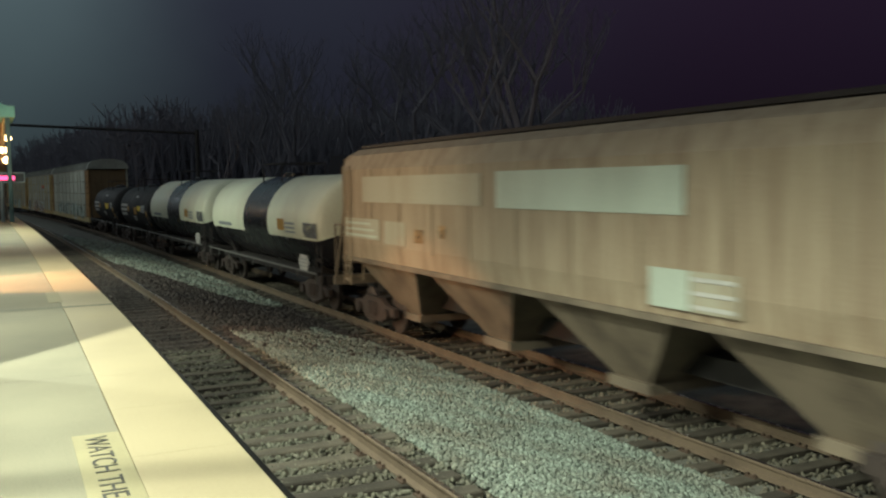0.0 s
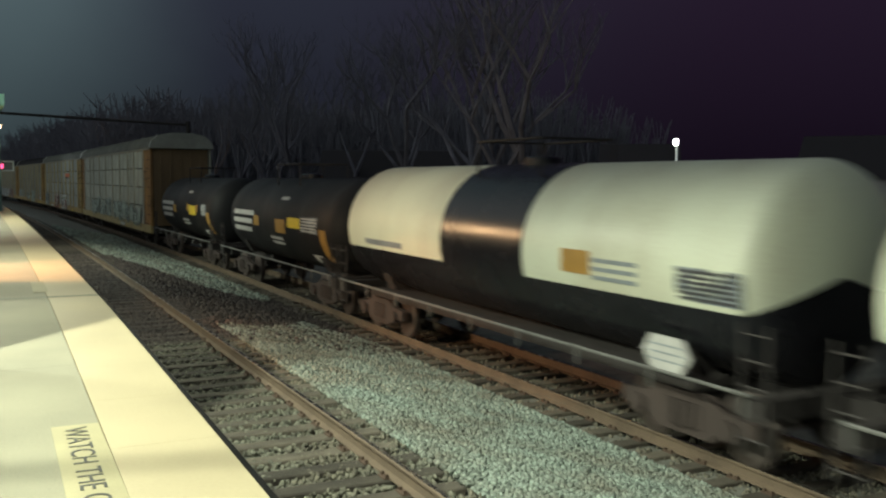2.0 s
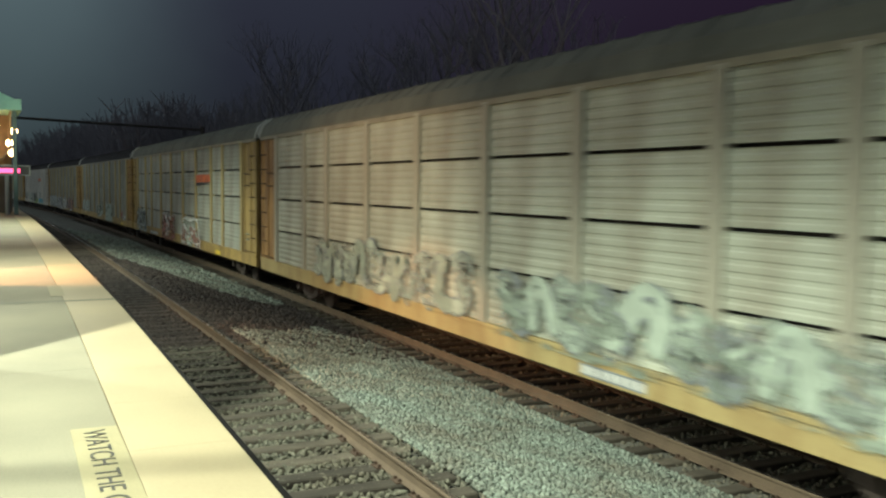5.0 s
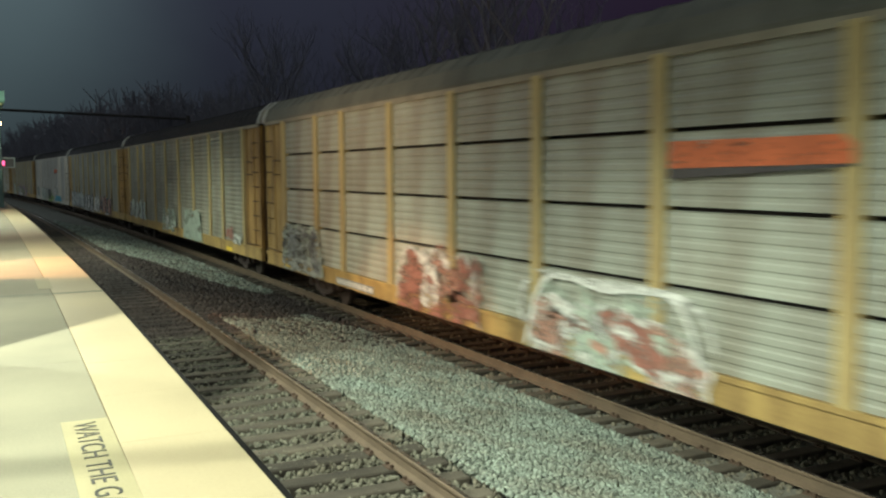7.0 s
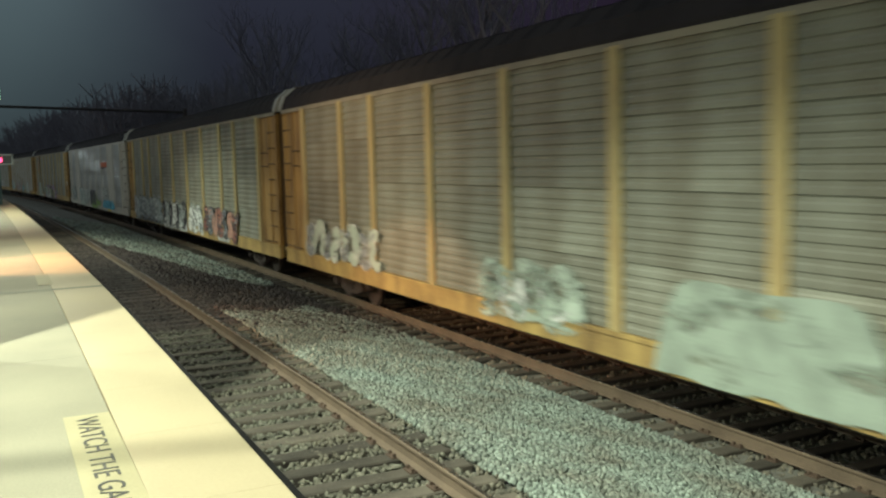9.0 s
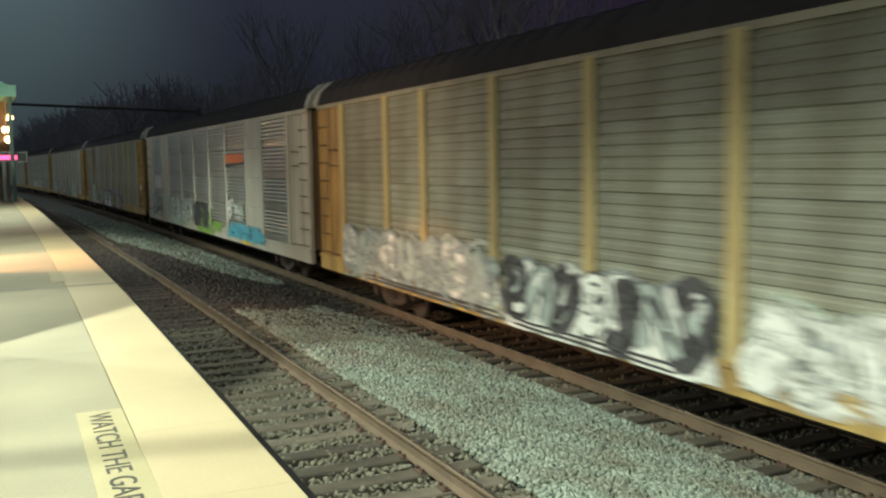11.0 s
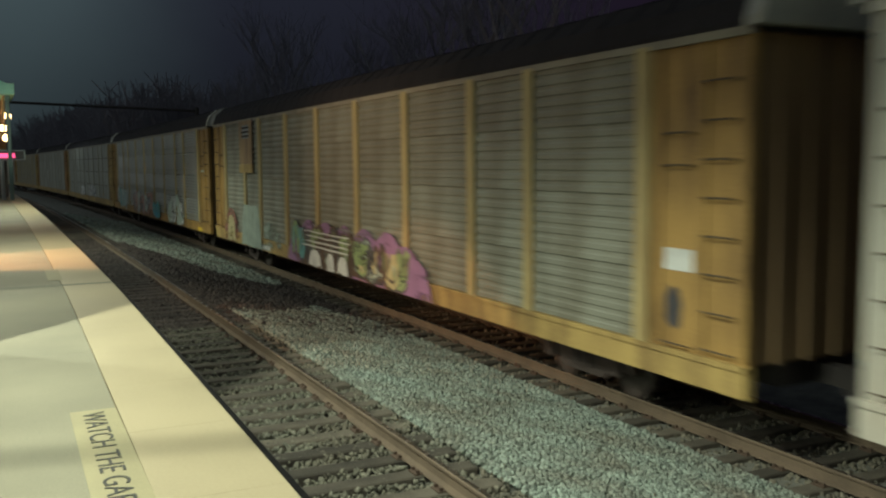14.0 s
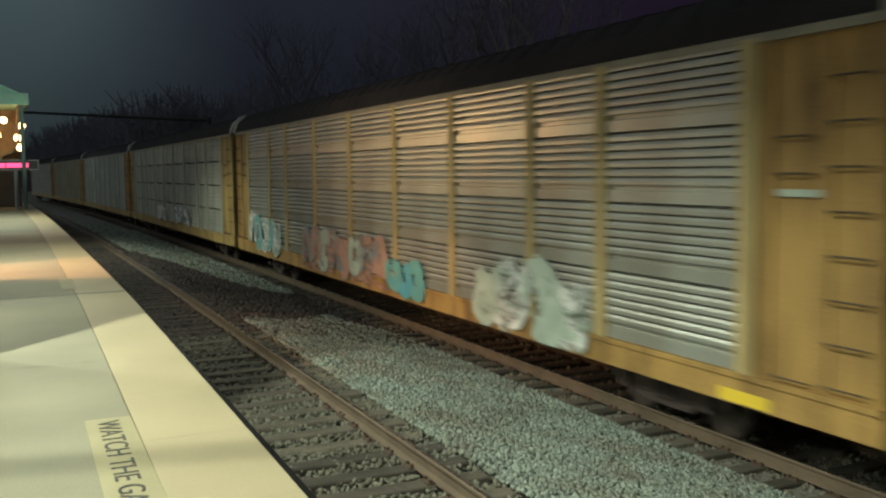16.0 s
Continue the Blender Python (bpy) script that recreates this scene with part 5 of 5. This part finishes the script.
for x in (-3.6, -1.2, 1.95):
    part("post", Shape().soft_box(x - 0.09, x + 0.09, -1.9, -1.72, 0.0, 4.75, 0.02), POST_TEAL, station)
for x, z in ((1.75, 3.30), (1.95, 3.85), (0.9, 3.4), (1.85, 2.85), (1.2, 4.1)):
    part("lamp_globe", Shape().lathe([(-0.16, 0.02), (-0.12, 0.11), (0, 0.16), (0.12, 0.11), (0.16, 0.02)], 14, "y", x, z), BULB_WARM, station, "glowing warm lamp globe", at=pose(0, -1.0, 0), smooth=True)
px, py = bend(1.10, 46.5)
board = thing("led_sign", "red LED message sign on a slim grey post", "sign", at=pose(px - 0.75, py, 0, 0, 0, 1.5))
part("post", Shape().tube((0.05, 0, 0), (0.05, 0, 2.3), 0.09, sides=10), GREY_POST, board)
part("housing", Shape().soft_box(-2.4, 1.05, -0.12, 0.12, 1.80, 2.28, 0.03), GREY_POST, board)
part("face", Shape().box(-2.34, 0.98, -0.126, -0.122, 1.85, 2.22), SIGN_BLACK, board, "dark message face")
for i in range(3):
    part("led_bar", Shape().box(-2.3 + 0.98 * i, -1.36 + 0.98 * i, -0.135, -0.128, 1.92, 2.12), LED_PINK, board, "glowing red message bar")

# gantry over the tracks
gantry = thing("overhead_gantry", "dark steel gantry with wires across the tracks", "gantry")
gx0, gy0 = bend(-6.0, 66)
gx1, gy1 = bend(13.6, 66)
beam = Shape()
beam.tube((gx0, gy0, 5.9), (gx1, gy1, 5.3), 0.09, sides=6)
part("beam", beam, STEEL_DARK, gantry)
part("mast", Shape().tube((gx1, gy1, -2.7), (gx1, gy1, 5.55), 0.15, sides=8), STEEL_DARK, gantry)
part("mast", Shape().tube((gx0, gy0, -2.7), (gx0, gy0, 6.3), 0.18, sides=8), STEEL_DARK, gantry)

# ---- beyond the tracks: lamps, houses, trees ----


def street_lamp(x, y, z, height, bulb, label, size=0.16):
    ob = thing("street_lamp", label, "street lamp", "street lamps", at=pose(x, y, z))
    part("pole", Shape().tube((0, 0, 0), (0, 0, height), 0.09, 0.06, 8).tube((0, 0, height), (-0.5, -0.5, height + 0.12), 0.05, sides=6), GREY_POST, ob)
    part("lamp_head", Shape().lathe([(-0.12, size * 0.3), (-0.05, size), (0.05, size), (0.12, size * 0.3)], 12, "x"), bulb, ob, "glowing lamp head", at=pose(-0.5, -0.5, height))
    return ob


street_lamp(29.4, 34.5, -1.0, 4.4, BULB_WHITE, "white street lamp on a pale pole behind the tracks", 0.14)
street_lamp(15.8, 78.0, -2.4, 4.0, BULB_ORANGE, "small orange street lamp far down the line", 0.26)
street_lamp(9.4, 110.0, -2.4, 6.18, BULB_ORANGE, "small orange street lamp far down the line", 0.2)
lamp("street_light", (28.8, 33.9, 3.1), 24, (0.95, 1.0, 0.9), 0.2)


def house(x, y, z, rz, w, d, h, wall_m, label):
    ob = thing("house", label, "house", "houses behind the tracks", at=pose(x, y, z, 0, 0, rz))
    part("wall", Shape().box(-w / 2, w / 2, -d / 2, d / 2, 0, h), wall_m, ob)
    roof = Shape().prism([(-d / 2 - 0.4, h - 0.1), (d / 2 + 0.4, h - 0.1), (0, h + d * 0.32)], -w / 2 - 0.3, w / 2 + 0.3, "x")
    part("roof", roof, ROOF_SHINGLE, ob)
    for i, k in enumerate((-0.3, 0.05, 0.33)):
        wd = part("window", Shape().box(k * w - 0.5, k * w + 0.5, -d / 2 - 0.05, -d / 2 + 0.02, 1.0, 2.2), PALE_WALL, ob)
        part("pane", Shape().box(k * w - 0.42, k * w + 0.42, -d / 2 - 0.07, -d / 2 - 0.052, 1.08, 2.12), WINDOW_GLOW if i == 1 else GLASS_DARK, wd)
    part("door", Shape().box(0.42 * w - 0.45, 0.42 * w + 0.45, -d / 2 - 0.06, -d / 2 + 0.02, 0, 2.05), RED_WALL, ob)
    part("porch_roof", Shape().box(-w * 0.5, w * 0.5, -d / 2 - 1.6, -d / 2, 2.45, 2.62), PALE_WALL, ob)
    for k in (-0.48, 0.0, 0.48):
        part("porch_post", Shape().box(k * w - 0.07, k * w + 0.07, -d / 2 - 1.5, -d / 2 - 1.36, 0, 2.45), PALE_WALL, ob)
    bulb = Shape().lathe([(-0.12, 0.02), (-0.08, 0.09), (0.08, 0.09), (0.12, 0.02)], 10, "y", 0.0, 2.25)
    part("porch_lamp", bulb, BULB_ORANGE, ob, "glowing porch lamp", at=pose(-0.12 * w, -d / 2 - 0.5, 0))
    return ob


house(31.2, 39.6, -0.95, -38, 3.6, 5, 2.9, RED_WALL, "red house with a lit porch behind the tracks")
house(22.5, 52.0, -2.1, -25, 9, 7, 3.2, PALE_WALL, "pale house with a lit window behind the tracks")
house(48.0, 36.0, -1.8, -55, 11, 8, 3.6, PALE_WALL, "pale house in the dark behind the tracks")
lamp("porch_light", (27.6, 35.6, 1.15), 14, (1.0, 0.5, 0.25), 0.1)
lamp("porch_light", (21.0, 47.2, 0.1), 16, (1.0, 0.85, 0.7), 0.1)


def parked_car(x, y, z, rz):
    ob = thing("parked_car", "white parked car in front of the red house", "car", at=pose(x, y, z, 0, 0, rz))
    body = Shape().prism([(-2.1, 0.35), (-2.15, 0.75), (-1.5, 0.92), (-0.9, 1.38), (0.7, 1.42), (1.4, 0.98), (2.1, 0.88), (2.15, 0.38)], -0.85, 0.85, "x")
    part("body", body, CAR_WHITE, ob)
    part("window", Shape().prism([(-1.3, 0.95), (-0.85, 1.32), (0.62, 1.35), (1.2, 0.98)], -0.86, 0.86, "x"), GLASS_DARK, ob)
    for y0 in (-1.35, 1.35):
        for x0 in (-0.8, 0.8):
            part("wheel", Shape().lathe([(-0.1, 0.05), (-0.1, 0.3), (0.1, 0.3), (0.1, 0.05)], 16, "x", y0, 0.3), STEEL_DARK, ob, at=pose(x0, 0, 0))
    return ob


parked_car(26.6, 33.6, -0.95, 52)


def tree_shape(seed, height):
    rng = random.Random(seed)
    trunk, crown = Shape(), Shape()

    def grow(p, d, length, r, depth):
        q = p
        for k in range(2):
            e2 = q + d * (length / 2)
            (trunk if depth < 2 else crown).tube(q, e2, r * (1 - 0.2 * k), r * (0.8 - 0.2 * k), 6 if depth < 2 else 4)
            q = e2
            d = (d + Vector((rng.uniform(-0.18, 0.18), rng.uniform(-0.18, 0.18), rng.uniform(-0.02, 0.14)))).normalized()
        if depth >= 6:
            return
        for k in range(3 if depth < 4 else 2):
            side = Vector((rng.uniform(-1, 1), rng.uniform(-1, 1), rng.uniform(0.1, 0.9))).normalized()
            grow(q, (d * 0.75 + side * 0.75).normalized(), length * rng.uniform(0.55, 0.78), r * rng.uniform(0.45, 0.62), depth + 1)

    grow(Vector((0, 0, -0.2)), Vector((0, 0, 1)), height * 0.32, height * 0.017, 0)
    return trunk, crown


TREES = []
for k in range(3):
    t = thing("bare_tree", "bare winter tree in the dark behind the tracks", "tree", "bare trees along the line", at=pose(0, 0, 0))
    wood, twigs = tree_shape(20 + k, 13 + k)
    part("trunk", wood, BARK, t)
    part("crown", twigs, BARK, t, "bare crown of fine branches")
    TREES.append(t)
rt = random.Random(31)
spots = [(16.0 + rt.uniform(0, 9), 8 + 4.1 * i + rt.uniform(-1.5, 1.5)) for i in range(20) if i > 2] + [(-9 - rt.uniform(0, 8), 70 + 7 * i) for i in range(6)]
spots = [(x, y + 9 if abs(math.degrees(math.atan2(x, y)) - 40.4) < 5 else y) for x, y in spots]
spots = [(x + 16 if abs(math.degrees(math.atan2(x, y)) - 40.4) < 4 else x, y) for x, y in spots]
for i, (x, y) in enumerate(spots):
    bx, by = bend(x, y)
    m = pose(bx, by, -2.4, 0, 0, rt.uniform(0, 360))
    if i < 3:
        TREES[i].matrix_basis = m
    else:
        copy_thing(TREES[i % 3], m)


woods = Shape()
rw = random.Random(77)
for i in range(5200):
    y = 112 + 170 * rw.random() ** 1.5
    x = bend(FAR_X, y)[0] + 8 + 80 * rw.random() ** 1.3
    hgt = 5 + min(8.0, max(0.0, x * 0.40)) + max(0.0, y - 150) * 0.05 + 5 * noise.noise(Vector((x * 0.06, 3.1, 0))) + rw.uniform(0, 3.5)
    p = Vector((x, y, -2.8))
    d = Vector((rw.uniform(-0.3, 0.3), rw.uniform(-0.2, 0.2), 1)).normalized()
    q = p + d * hgt
    woods.tube(p, q, rw.uniform(0.12, 0.3), 0.05, 4)
    for k in range(3):
        b0 = p + d * hgt * rw.uniform(0.35, 0.95)
        woods.tube(b0, b0 + Vector((rw.uniform(-2, 2), rw.uniform(-1, 1), rw.uniform(0.3, 2))), 0.09, 0.03, 3)
tagged(new("far_woods", woods.mesh("far_woods", WOODS_DARK)), "dark leafless woods far down the line", "woods", kind="stuff")


def motions():
    for ob, q in MOVING:
        rows = []
        for k in range(17):
            a = (q - SPEED * k) / (R + FAR_X)
            rows.append((float(k), pose((R + FAR_X) * math.cos(a) - R, (R + FAR_X) * math.sin(a), FAR_Z, 0, 0, math.degrees(a))))
        walk(ob, rows)


motions()
